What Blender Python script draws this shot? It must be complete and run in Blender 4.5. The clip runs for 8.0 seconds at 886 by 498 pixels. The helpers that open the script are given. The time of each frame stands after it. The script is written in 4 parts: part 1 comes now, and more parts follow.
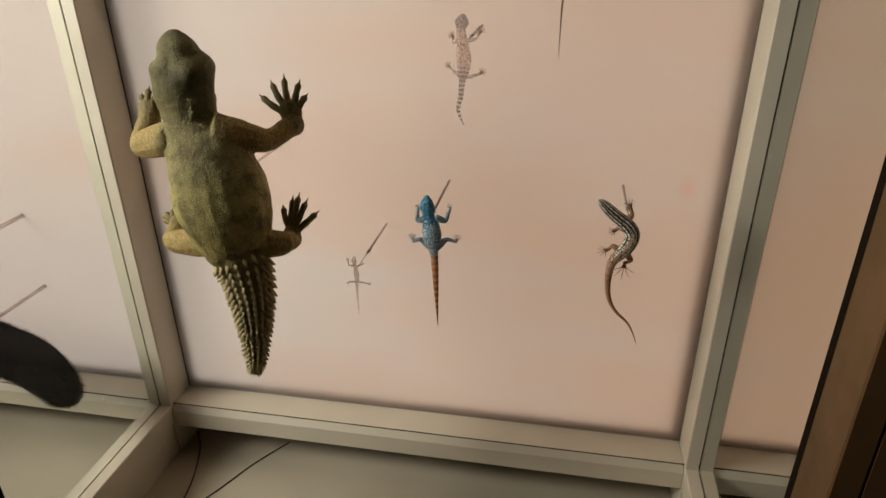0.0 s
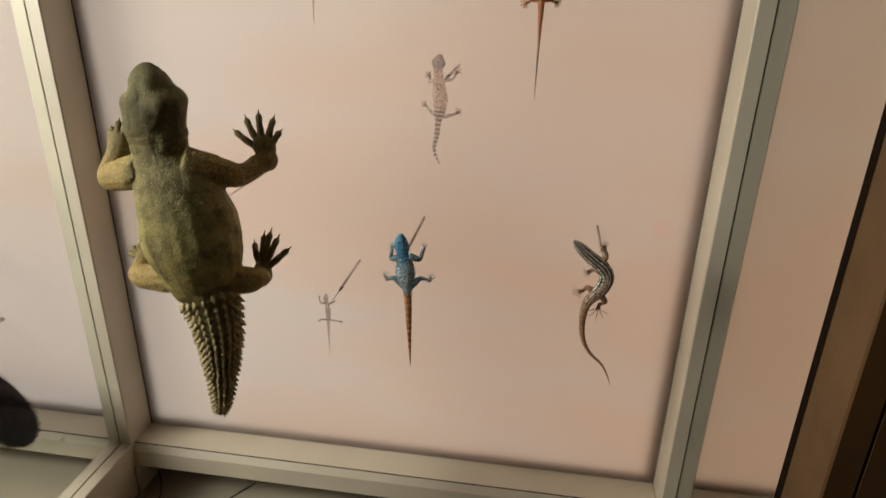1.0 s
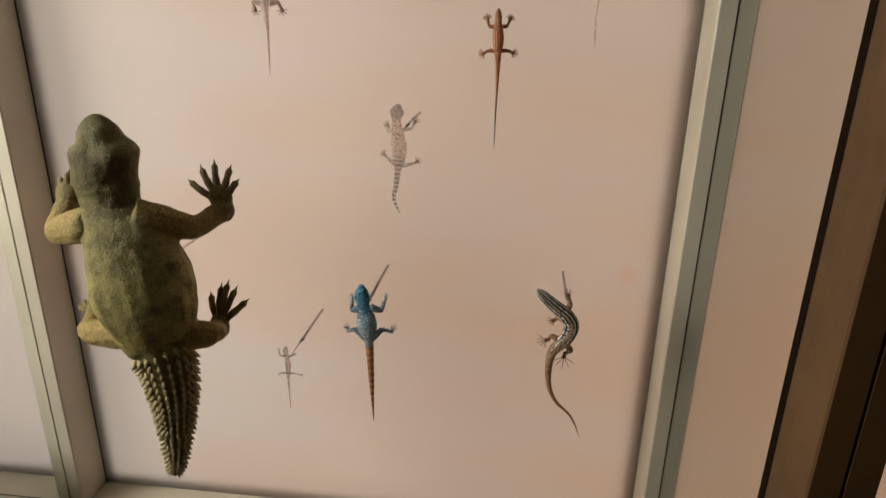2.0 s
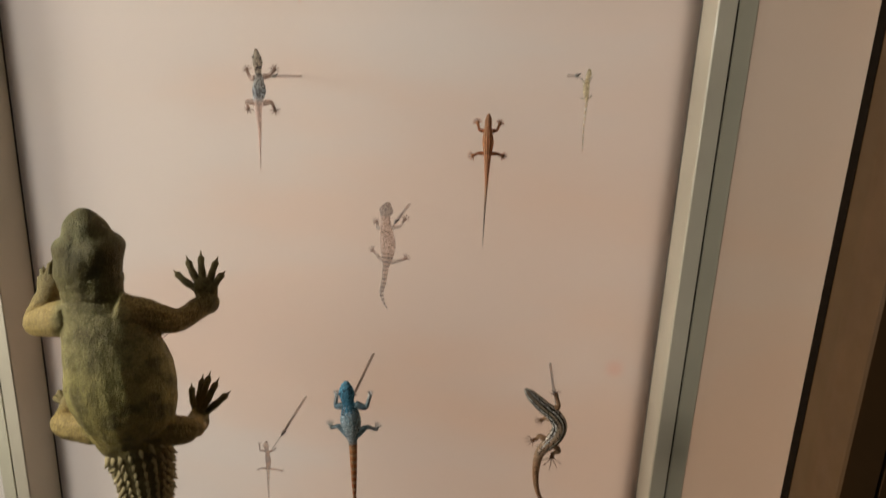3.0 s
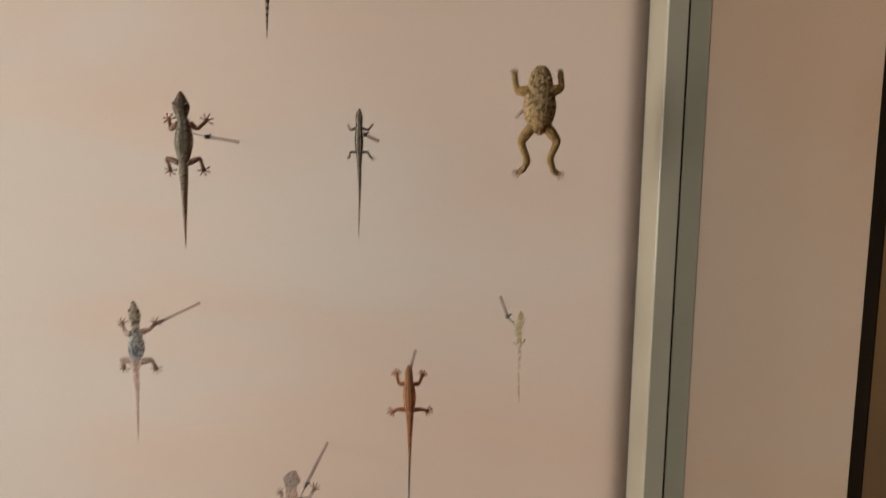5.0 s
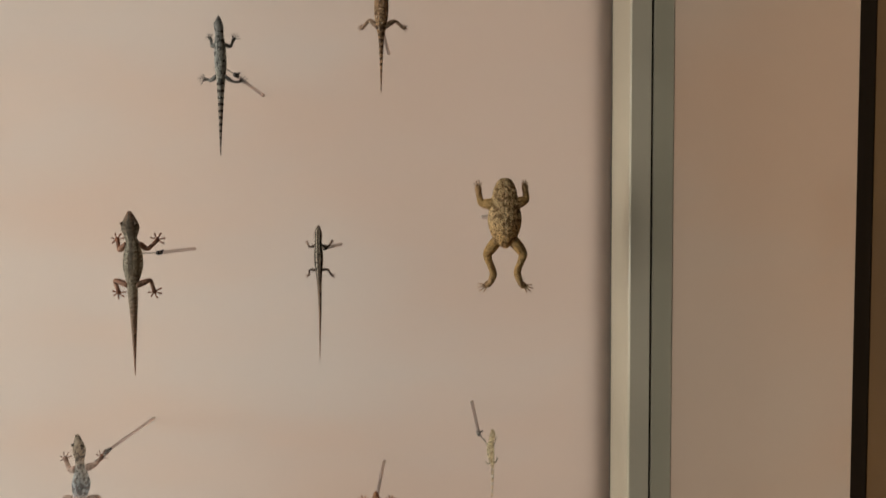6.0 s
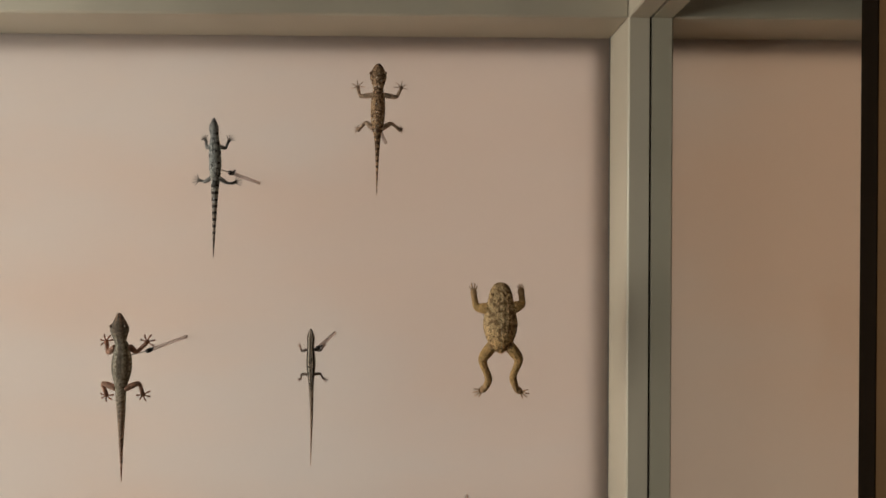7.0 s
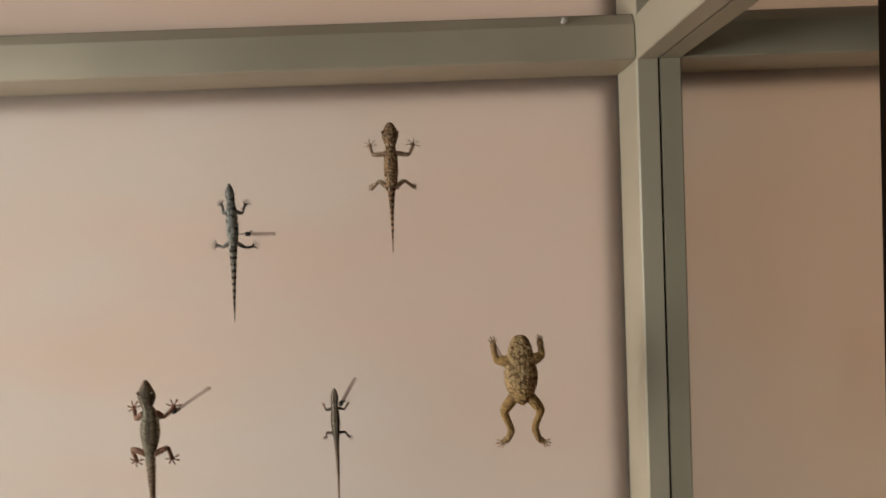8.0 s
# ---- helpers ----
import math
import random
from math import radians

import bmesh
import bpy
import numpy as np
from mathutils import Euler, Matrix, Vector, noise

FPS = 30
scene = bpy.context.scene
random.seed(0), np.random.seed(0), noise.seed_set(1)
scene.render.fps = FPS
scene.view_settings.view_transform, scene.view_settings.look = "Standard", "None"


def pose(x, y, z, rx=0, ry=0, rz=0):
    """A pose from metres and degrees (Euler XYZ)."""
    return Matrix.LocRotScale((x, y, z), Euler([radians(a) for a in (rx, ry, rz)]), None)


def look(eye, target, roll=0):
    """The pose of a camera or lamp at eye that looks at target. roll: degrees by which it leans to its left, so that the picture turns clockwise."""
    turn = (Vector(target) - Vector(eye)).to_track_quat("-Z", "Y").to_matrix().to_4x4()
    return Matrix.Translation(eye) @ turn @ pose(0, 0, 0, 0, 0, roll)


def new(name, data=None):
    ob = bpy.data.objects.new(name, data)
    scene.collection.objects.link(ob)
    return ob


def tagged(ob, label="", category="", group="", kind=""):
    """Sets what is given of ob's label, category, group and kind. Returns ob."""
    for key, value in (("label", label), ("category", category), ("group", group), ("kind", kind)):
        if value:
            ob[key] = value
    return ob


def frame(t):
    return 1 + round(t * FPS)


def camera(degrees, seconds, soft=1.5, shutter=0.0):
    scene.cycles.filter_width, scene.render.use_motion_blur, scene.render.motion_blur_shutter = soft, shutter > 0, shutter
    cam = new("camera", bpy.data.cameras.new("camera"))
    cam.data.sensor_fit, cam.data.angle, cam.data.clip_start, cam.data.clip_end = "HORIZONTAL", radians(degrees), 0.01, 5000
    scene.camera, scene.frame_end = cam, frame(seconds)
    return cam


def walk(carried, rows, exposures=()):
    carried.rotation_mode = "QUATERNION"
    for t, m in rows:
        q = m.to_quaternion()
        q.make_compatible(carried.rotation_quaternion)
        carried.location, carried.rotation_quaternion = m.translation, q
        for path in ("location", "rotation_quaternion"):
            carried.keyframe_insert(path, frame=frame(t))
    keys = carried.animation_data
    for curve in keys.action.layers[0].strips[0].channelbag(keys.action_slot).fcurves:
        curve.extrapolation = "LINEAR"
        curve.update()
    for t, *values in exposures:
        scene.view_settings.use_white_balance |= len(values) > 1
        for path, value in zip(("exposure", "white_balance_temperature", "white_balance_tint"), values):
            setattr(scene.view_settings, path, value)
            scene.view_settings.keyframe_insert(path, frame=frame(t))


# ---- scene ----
from mathutils import kdtree

cam = camera(68.3, 8.0, shutter=0.4)
PATH = [
    (0, (0.319, 0.292, 1.355), (-0.016, 2.061, 0.483), -0.6),
    (0.5, (0.316, 0.294, 1.354), (0.0, 2.084, 0.519), -0.1),
    (1, (0.318, 0.302, 1.359), (0.052, 2.122, 0.574), 1.2),
    (1.5, (0.328, 0.312, 1.366), (0.099, 2.165, 0.648), 1.2),
    (1.7, (0.331, 0.316, 1.366), (0.111, 2.173, 0.658), 1.0),
    (2.8, (0.324, 0.33, 1.393), (0.159, 2.242, 0.831), 2.3),
    (3, (0.325, 0.335, 1.405), (0.156, 2.257, 0.877), 2.4),
    (3.5, (0.322, 0.35, 1.441), (0.184, 2.296, 0.999), 3.0),
    (4, (0.329, 0.378, 1.461), (0.251, 2.333, 1.047), 2.5),
    (4.5, (0.34, 0.409, 1.482), (0.239, 2.381, 1.161), 1.4),
    (5, (0.344, 0.435, 1.507), (0.297, 2.423, 1.295), 1.0),
    (5.2, (0.341, 0.443, 1.516), (0.338, 2.436, 1.352), 1.2),
    (6.5, (0.355, 0.459, 1.587), (0.384, 2.458, 1.529), -0.6),
    (7, (0.353, 0.464, 1.612), (0.386, 2.463, 1.599), 0.2),
    (7.5, (0.354, 0.47, 1.628), (0.401, 2.469, 1.608), 0.2),
    (8, (0.346, 0.461, 1.658), (0.361, 2.46, 1.608), -2.1),
]
walk(cam, [(t, look(eye, target, roll)) for t, eye, target, roll in PATH],
     exposures=[(0, 0.14), (1.7, 0.10), (3.0, -0.06), (5.0, -0.19), (7.0, -0.20), (8.0, -0.15)])

# ---- light ----
world = bpy.data.worlds.new("dim_hall")
scene.world = world
world.use_nodes = True
world.node_tree.nodes["Background"].inputs[0].default_value = (1.0, 0.8, 0.62, 1)
world.node_tree.nodes["Background"].inputs[1].default_value = 0.02


def area_lamp(name, place, target, size_x, size_y, watts, colour):
    d = bpy.data.lights.new(name, "AREA")
    d.shape, d.size, d.size_y, d.energy, d.color = "RECTANGLE", size_x, size_y, watts, colour
    ob = new(name, d)
    ob.matrix_world = look(place, target)
    return ob


# the plan of the case, in metres
PANEL_Y, FRONT_Y = 1.0, 0.95                    # diffuser sheet, front faces of the back frame
POST_X = (-0.9565, -0.2205, 0.5158, 1.2518)     # post centres
POST_W, DEPTH = 0.034, 0.05
LOW_Z, TOP_Z, HIGH_Z = 0.75, 1.782, 2.52        # upper face of the low beam, lower face of the top beam, upper rail
BASE_Z = 0.666
BAR_H = 0.035
GATE_Y = 0.68                                   # inner faces of the front posts

# light boxes behind the diffuser sheets, one each bay and tier
BOX_LIGHT = ((0, 1.72, (1.0, 0.97, 0.99)), (1, 1.86, (1.0, 0.985, 0.96)), (2, 1.52, (1.0, 0.91, 0.80)))
for bay, watts, tone in BOX_LIGHT:
    x0, x1 = POST_X[bay] + POST_W / 2, POST_X[bay + 1] - POST_W / 2
    for z0, z1 in ((LOW_Z, TOP_Z), (TOP_Z + BAR_H, HIGH_Z)):
        w, h = x1 - x0 - 0.023, z1 - z0 - 0.023
        area_lamp("light_box_lamp", ((x0 + x1) / 2, PANEL_Y + 0.009, (z0 + z1) / 2), ((x0 + x1) / 2, 0, (z0 + z1) / 2),
                  w, h, watts * w * h / 0.70, tone)
# a ceiling spotlight of the hall, in front of the next bay
SPOT_AT, SPOT_TO = (-0.98, 0.36, 1.60), (0.05, 0.93, 1.40)
area_lamp("spotlight_lamp", SPOT_AT, SPOT_TO, 0.48, 0.50, 12.2, (1.0, 0.96, 0.89)).data.spread = radians(120)
# a broad warm fill lamp, added unseen above the aisle to brighten the specimens
FILL_AT = (-1.0, -0.9, 2.93)
area_lamp("fill_lamp", FILL_AT, (0.3, 0.9, 1.3), 1.1, 0.5, 5.6, (1.0, 0.86, 0.68))

# ---- materials ----


def material(name):
    m = bpy.data.materials.new(name)
    m.use_nodes = True
    nt = m.node_tree
    return m, nt, nt.nodes["Principled BSDF"]


def link(nt, a, b):
    nt.links.new(a, b)


def node(nt, kind, **values):
    n = nt.nodes.new(kind)
    for key, value in values.items():
        n.inputs[key].default_value = value
    return n


def ramp(nt, fac, stops, smooth=True):
    r = nt.nodes.new("ShaderNodeValToRGB")
    e = r.color_ramp.elements
    while len(e) < len(stops):
        e.new(0.5)
    for el, (p, c) in zip(e, stops):
        el.position, el.color = p, (*c, 1) if len(c) == 3 else c
    r.color_ramp.interpolation = "EASE" if smooth else "LINEAR"
    link(nt, fac, r.inputs[0])
    return r.outputs[0]


def mixed(nt, fac, a, b):
    m = nt.nodes.new("ShaderNodeMix")
    m.data_type = "RGBA"
    for socket, value in ((m.inputs[0], fac), (m.inputs[6], a), (m.inputs[7], b)):
        if isinstance(value, (int, float)):
            socket.default_value = value
        elif isinstance(value, tuple):
            socket.default_value = (*value, 1)
        else:
            link(nt, value, socket)
    return m.outputs[2]


def maths(nt, op, a, b=0.0):
    m = nt.nodes.new("ShaderNodeMath")
    m.operation = op
    for socket, value in zip(m.inputs, (a, b)):
        if isinstance(value, (int, float)):
            socket.default_value = value
        else:
            link(nt, value, socket)
    return m.outputs[0]


def grain(nt, scale, detail=4.0, rough=0.6):
    co = nt.nodes.new("ShaderNodeTexCoord")
    n = node(nt, "ShaderNodeTexNoise", Scale=scale, Detail=detail, Roughness=rough)
    link(nt, co.outputs["Object"], n.inputs["Vector"])
    return n.outputs["Fac"]


def bumped(nt, bsdf, height, strength, distance):
    b = node(nt, "ShaderNodeBump", Strength=strength, Distance=distance)
    link(nt, height, b.inputs["Height"])
    link(nt, b.outputs[0], bsdf.inputs["Normal"])


def painted(name, colour, rough, spread=0.08, fine=900, metal=0.0, bump=0.12, shine=0.5):
    """Paint or coating with slow tone changes, scuffs and a fine orange-peel relief."""
    m, nt, bs = material(name)
    dark = tuple(c * (1 - spread * 2) for c in colour)
    slow = ramp(nt, grain(nt, 7, 5), ((0.3, dark), (0.7, colour)))
    speck = ramp(nt, grain(nt, 160, 3), ((0.62, (0, 0, 0)), (0.78, (1, 1, 1))))
    link(nt, mixed(nt, maths(nt, "MULTIPLY", speck, 0.16), slow, tuple(c * 0.6 for c in colour)), bs.inputs["Base Color"])
    link(nt, ramp(nt, grain(nt, 24, 4), ((0.3, (rough - 0.07,) * 3), (0.7, (rough + 0.1,) * 3))), bs.inputs["Roughness"])
    bs.inputs["Metallic"].default_value = metal
    bs.inputs["Specular IOR Level"].default_value = shine
    bumped(nt, bs, grain(nt, fine, 2), bump, 0.0004)
    return m


FRAME = painted("cream_grey_coated_metal", (0.60, 0.525, 0.405), 0.42)
BRONZE = painted("dark_brown_laminate", (0.085, 0.042, 0.013), 0.6, 0.15, shine=0.25)
RUBBER = painted("black_rubber", (0.008, 0.005, 0.003), 0.9, shine=0.02)
PLINTH = painted("white_base_board", (0.42, 0.36, 0.27), 0.4, 0.06)
BACKING = painted("dark_backing_board", (0.10, 0.095, 0.085), 0.7)
HALL = painted("dark_hall_plaster", (0.055, 0.045, 0.038), 0.8, 0.15)
HALL_FLOOR = painted("dark_hall_carpet", (0.03, 0.027, 0.025), 0.9, 0.2, 300, bump=0.5)
CABLE = painted("black_cable", (0.018, 0.018, 0.02), 0.45)


def milky_rod():
    """Grey plastic rod that lets some of the panel's light through."""
    m = painted("grey_rod", (0.62, 0.54, 0.50), 0.55, shine=0.25)
    nt = m.node_tree
    thin = nt.nodes.new("ShaderNodeBsdfTranslucent")
    thin.inputs["Color"].default_value = (0.80, 0.70, 0.66, 1)
    mix = node(nt, "ShaderNodeMixShader", Fac=0.68)
    link(nt, nt.nodes["Principled BSDF"].outputs[0], mix.inputs[1])
    link(nt, thin.outputs[0], mix.inputs[2])
    link(nt, mix.outputs[0], nt.nodes["Material Output"].inputs["Surface"])
    return m


ROD = milky_rod()
WIRE = painted("steel_wire", (0.35, 0.33, 0.31), 0.35, metal=0.6)
BUSHING = painted("pale_bushing", (0.8, 0.74, 0.68), 0.5)
COLLAR = painted("blackened_collar", (0.025, 0.025, 0.026), 0.5, shine=0.25)


def diffuser():
    """Translucent sheet with a faint cloudy tone, lit from its back."""
    m, nt, bs = material("frosted_pink_diffuser")
    co = nt.nodes.new("ShaderNodeTexCoord")
    n = node(nt, "ShaderNodeTexNoise", Scale=1.0, Detail=4.0, Roughness=0.55)
    stretch = node(nt, "ShaderNodeMapping", Scale=(1.6, 1.6, 5.5))
    link(nt, co.outputs["Object"], stretch.inputs["Vector"])
    link(nt, stretch.outputs[0], n.inputs["Vector"])
    # uneven light painted into the tone: pale cool pink middle to peach side, top and bottom, in broad level clouds
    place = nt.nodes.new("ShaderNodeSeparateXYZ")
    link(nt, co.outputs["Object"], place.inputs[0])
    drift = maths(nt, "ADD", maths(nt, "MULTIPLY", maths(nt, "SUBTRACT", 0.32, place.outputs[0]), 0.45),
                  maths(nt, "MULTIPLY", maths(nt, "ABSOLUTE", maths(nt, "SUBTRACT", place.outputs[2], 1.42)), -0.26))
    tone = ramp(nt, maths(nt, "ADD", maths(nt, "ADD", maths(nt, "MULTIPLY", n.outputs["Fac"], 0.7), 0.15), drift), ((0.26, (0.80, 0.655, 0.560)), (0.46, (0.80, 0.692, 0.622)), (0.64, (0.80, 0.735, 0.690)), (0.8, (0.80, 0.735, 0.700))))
    # a reddish smudge on the sheet
    far = nt.nodes.new("ShaderNodeVectorMath")
    far.operation = "DISTANCE"
    link(nt, co.outputs["Object"], far.inputs[0])
    far.inputs[1].default_value = (0.459, 1.0015, 1.100)
    tone = mixed(nt, ramp(nt, far.outputs["Value"], ((0.002, (0.6,) * 3), (0.014, (0, 0, 0)))), tone, (0.80, 0.55, 0.46))
    thin = nt.nodes.new("ShaderNodeBsdfTranslucent")
    face = nt.nodes.new("ShaderNodeBsdfDiffuse")
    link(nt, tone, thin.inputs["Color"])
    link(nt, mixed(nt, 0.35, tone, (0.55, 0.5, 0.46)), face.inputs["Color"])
    mix = node(nt, "ShaderNodeMixShader", Fac=0.17)
    link(nt, thin.outputs[0], mix.inputs[1])
    link(nt, face.outputs[0], mix.inputs[2])
    link(nt, mix.outputs[0], nt.nodes["Material Output"].inputs["Surface"])
    return m


def clear_glass():
    m, nt, bs = material("clear_glass")
    clear = nt.nodes.new("ShaderNodeBsdfTransparent")
    clear.inputs["Color"].default_value = (0.97, 0.985, 0.975, 1)
    gloss = node(nt, "ShaderNodeBsdfGlossy", Roughness=0.02)
    edge_on = nt.nodes.new("ShaderNodeLayerWeight")
    gloss_share = maths(nt, "ADD", maths(nt, "MULTIPLY", maths(nt, "POWER", edge_on.outputs["Facing"], 5.0), 0.5), 0.015)
    mix = nt.nodes.new("ShaderNodeMixShader")
    link(nt, gloss_share, mix.inputs[0])
    link(nt, clear.outputs[0], mix.inputs[1])
    link(nt, gloss.outputs[0], mix.inputs[2])
    link(nt, mix.outputs[0], nt.nodes["Material Output"].inputs["Surface"])
    return m


DIFFUSER, GLASS = diffuser(), clear_glass()


def skin(name, along, limb, foot=None, blotch=None, bands=None, lines=None, scale=0.004, relief=0.35, rough=0.65, coat=0.0, see=0.0, clear=0.0, dots=None, wrinkle=1.0, soft=0.04, speck=(0.6, 1.35)):
    """Scaly skin. The mesh carries 'place': x runs 0 to 1 from snout to tail tip, y -1 to 1 across the back, z 0 on the body to 1 at the toes.
    along: tones down the body; limb, foot: tones of the legs; blotch: (tone, size, cover); bands: (tone, count, from, to);
    lines: list of (tone, where across, half width, to)."""
    m, nt, bs = material(name)
    at = nt.nodes.new("ShaderNodeAttribute")
    at.attribute_name = "place"
    split = nt.nodes.new("ShaderNodeSeparateXYZ")
    link(nt, at.outputs["Vector"], split.inputs[0])
    s, u, leg = split.outputs
    wobble = maths(nt, "MULTIPLY", maths(nt, "SUBTRACT", grain(nt, 160, 3), 0.5), 0.06)
    colour = ramp(nt, maths(nt, "ADD", s, wobble), along)
    if bands:
        tone, count, start, end = bands
        wave = maths(nt, "SINE", maths(nt, "MULTIPLY", maths(nt, "ADD", s, maths(nt, "MULTIPLY", wobble, 0.1)), count * 2 * math.pi))
        on = ramp(nt, wave, ((0.0, (0, 0, 0)), (0.45, (1, 1, 1))))
        span = ramp(nt, s, ((max(start - 0.03, 0), (0, 0, 0)), (start, (1, 1, 1)), (min(end, 0.99), (1, 1, 1)), (1.0, (1, 1, 1))))
        colour = mixed(nt, maths(nt, "MULTIPLY", on, span), colour, tone)
    for tone, where, half, end in lines or ():
        gap = maths(nt, "ABSOLUTE", maths(nt, "SUBTRACT", maths(nt, "ADD", maths(nt, "ABSOLUTE", u), maths(nt, "MULTIPLY", wobble, 0.6)), where))
        on = ramp(nt, gap, ((half * 0.6, (1, 1, 1)), (half, (0, 0, 0))))
        span = ramp(nt, s, ((end, (1, 1, 1)), (min(end + 0.08, 1), (0, 0, 0))))
        colour = mixed(nt, maths(nt, "MULTIPLY", on, span), colour, tone)
    if blotch:
        tone, size, cover = blotch[:3]
        reach = blotch[3] if len(blotch) > 3 else 0.99
        spots = ramp(nt, grain(nt, 1 / size, 3, 0.55), ((cover - soft, (1, 1, 1)), (cover + soft, (0, 0, 0))))
        span = ramp(nt, s, ((reach - 0.03, (0.85,) * 3), (reach, (0, 0, 0))))
        colour = mixed(nt, maths(nt, "MULTIPLY", spots, span), colour, tone)
    if dots:
        tone, size, cover, start, end = dots
        cell = node(nt, "ShaderNodeTexVoronoi", Scale=1 / size)
        link(nt, nt.nodes.new("ShaderNodeTexCoord").outputs["Object"], cell.inputs["Vector"])
        on = ramp(nt, cell.outputs["Distance"], ((cover, (1, 1, 1)), (cover + 0.12, (0, 0, 0))))
        span = ramp(nt, s, ((max(start - 0.03, 0), (0, 0, 0)), (start, (1, 1, 1)), (end, (1, 1, 1)), (min(end + 0.03, 1), (0, 0, 0))))
        colour = mixed(nt, maths(nt, "MULTIPLY", on, span), colour, tone)
    legs = ramp(nt, leg, ((0.02, (0, 0, 0)), (0.2, (1, 1, 1))))
    leg_tone = ramp(nt, leg, ((0.45, limb), (0.8, foot or limb)))
    leg_tone = mixed(nt, ramp(nt, grain(nt, 380, 3), ((0.42, (0.55,) * 3), (0.6, (0, 0, 0)))), leg_tone, tuple(c * 0.45 for c in limb))
    colour = mixed(nt, legs, colour, leg_tone)
    tint = ramp(nt, grain(nt, 700, 2), ((0.3, (speck[0],) * 3), (0.7, (speck[1],) * 3)))
    mult = nt.nodes.new("ShaderNodeMix")
    mult.data_type, mult.blend_type = "RGBA", "MULTIPLY"
    mult.inputs[0].default_value = 1.0
    link(nt, colour, mult.inputs[6])
    link(nt, tint, mult.inputs[7])
    link(nt, mult.outputs[2], bs.inputs["Base Color"])
    bs.inputs["Roughness"].default_value = rough
    bs.inputs["Coat Weight"].default_value = coat * 0.3
    bs.inputs["Specular IOR Level"].default_value = 0.22
    co = nt.nodes.new("ShaderNodeTexCoord")
    cell = node(nt, "ShaderNodeTexVoronoi", Scale=1 / scale)
    link(nt, co.outputs["Object"], cell.inputs["Vector"])
    crease = maths(nt, "MULTIPLY", grain(nt, 0.16 / scale, 4, 0.65), 1.6)
    bumped(nt, bs, maths(nt, "ADD", cell.outputs["Distance"], maths(nt, "MULTIPLY", crease, wrinkle)), relief, scale * 0.6)
    if see:
        thin = nt.nodes.new("ShaderNodeBsdfTranslucent")
        link(nt, mult.outputs[2], thin.inputs["Color"])
        mix = node(nt, "ShaderNodeMixShader", Fac=see)
        link(nt, bs.outputs[0], mix.inputs[1])
        link(nt, thin.outputs[0], mix.inputs[2])
        glassy = node(nt, "ShaderNodeMixShader", Fac=clear)
        link(nt, mix.outputs[0], glassy.inputs[1])
        link(nt, nt.nodes.new("ShaderNodeBsdfTransparent").outputs[0], glassy.inputs[2])
        link(nt, glassy.outputs[0], nt.nodes["Material Output"].inputs["Surface"])
    return m


# ---- mesh helpers ----


def mesh_of(name, bm, mat, smooth=False):
    me = bpy.data.meshes.new(name)
    bm.normal_update()
    bm.to_mesh(me)
    bm.free()
    me.materials.append(mat)
    if smooth:
        me.polygons.foreach_set("use_smooth", [True] * len(me.polygons))
    return me


def part(name, data, mat=None, parent=None, label="", smooth=False):
    """Links a bmesh, or a mesh that is already made, as one object under parent."""
    me = mesh_of(name, data, mat, smooth) if isinstance(data, bmesh.types.BMesh) else data
    ob = new(name, me)
    ob.parent = parent
    return tagged(ob, label) if label else ob


def block(x0, x1, y0, y1, z0, z1, bevel=0.0012):
    bm = bmesh.new()
    bmesh.ops.create_cube(bm, size=1.0)
    bmesh.ops.transform(bm, verts=bm.verts, matrix=Matrix.LocRotScale(
        ((x0 + x1) / 2, (y0 + y1) / 2, (z0 + z1) / 2), None, (x1 - x0, y1 - y0, z1 - z0)))
    if bevel:
        bmesh.ops.bevel(bm, geom=bm.edges[:], offset=bevel, segments=2, affect="EDGES", profile=0.5)
    return bm


def extruded(outline, length, bm=None, m=None):
    """A bar: the outline (u, v) carried along w from 0 to length."""
    bm = bm or bmesh.new()
    a = [bm.verts.new((u, v, 0)) for u, v in outline]
    b = [bm.verts.new((u, v, length)) for u, v in outline]
    n = len(outline)
    for i in range(n):
        bm.faces.new((a[i], a[(i + 1) % n], b[(i + 1) % n], b[i]))
    bm.faces.new(a[::-1])
    bm.faces.new(b)
    if m is not None:
        bmesh.ops.transform(bm, verts=bm.verts, matrix=m)
    return bm


def slotted(width, depth, slot=0.0022, deep=0.006, edge=0.0012):
    """Outline of a coated bar with a glazing slot along the middle of one face (v = 0)."""
    w, e, s = width / 2, edge, slot / 2
    return [(-w, e), (-w + e, 0), (-s, 0), (-s, deep), (s, deep), (s, 0), (w - e, 0), (w, e),
            (w, depth - e), (w - e, depth), (-w + e, depth), (-w, depth - e)]


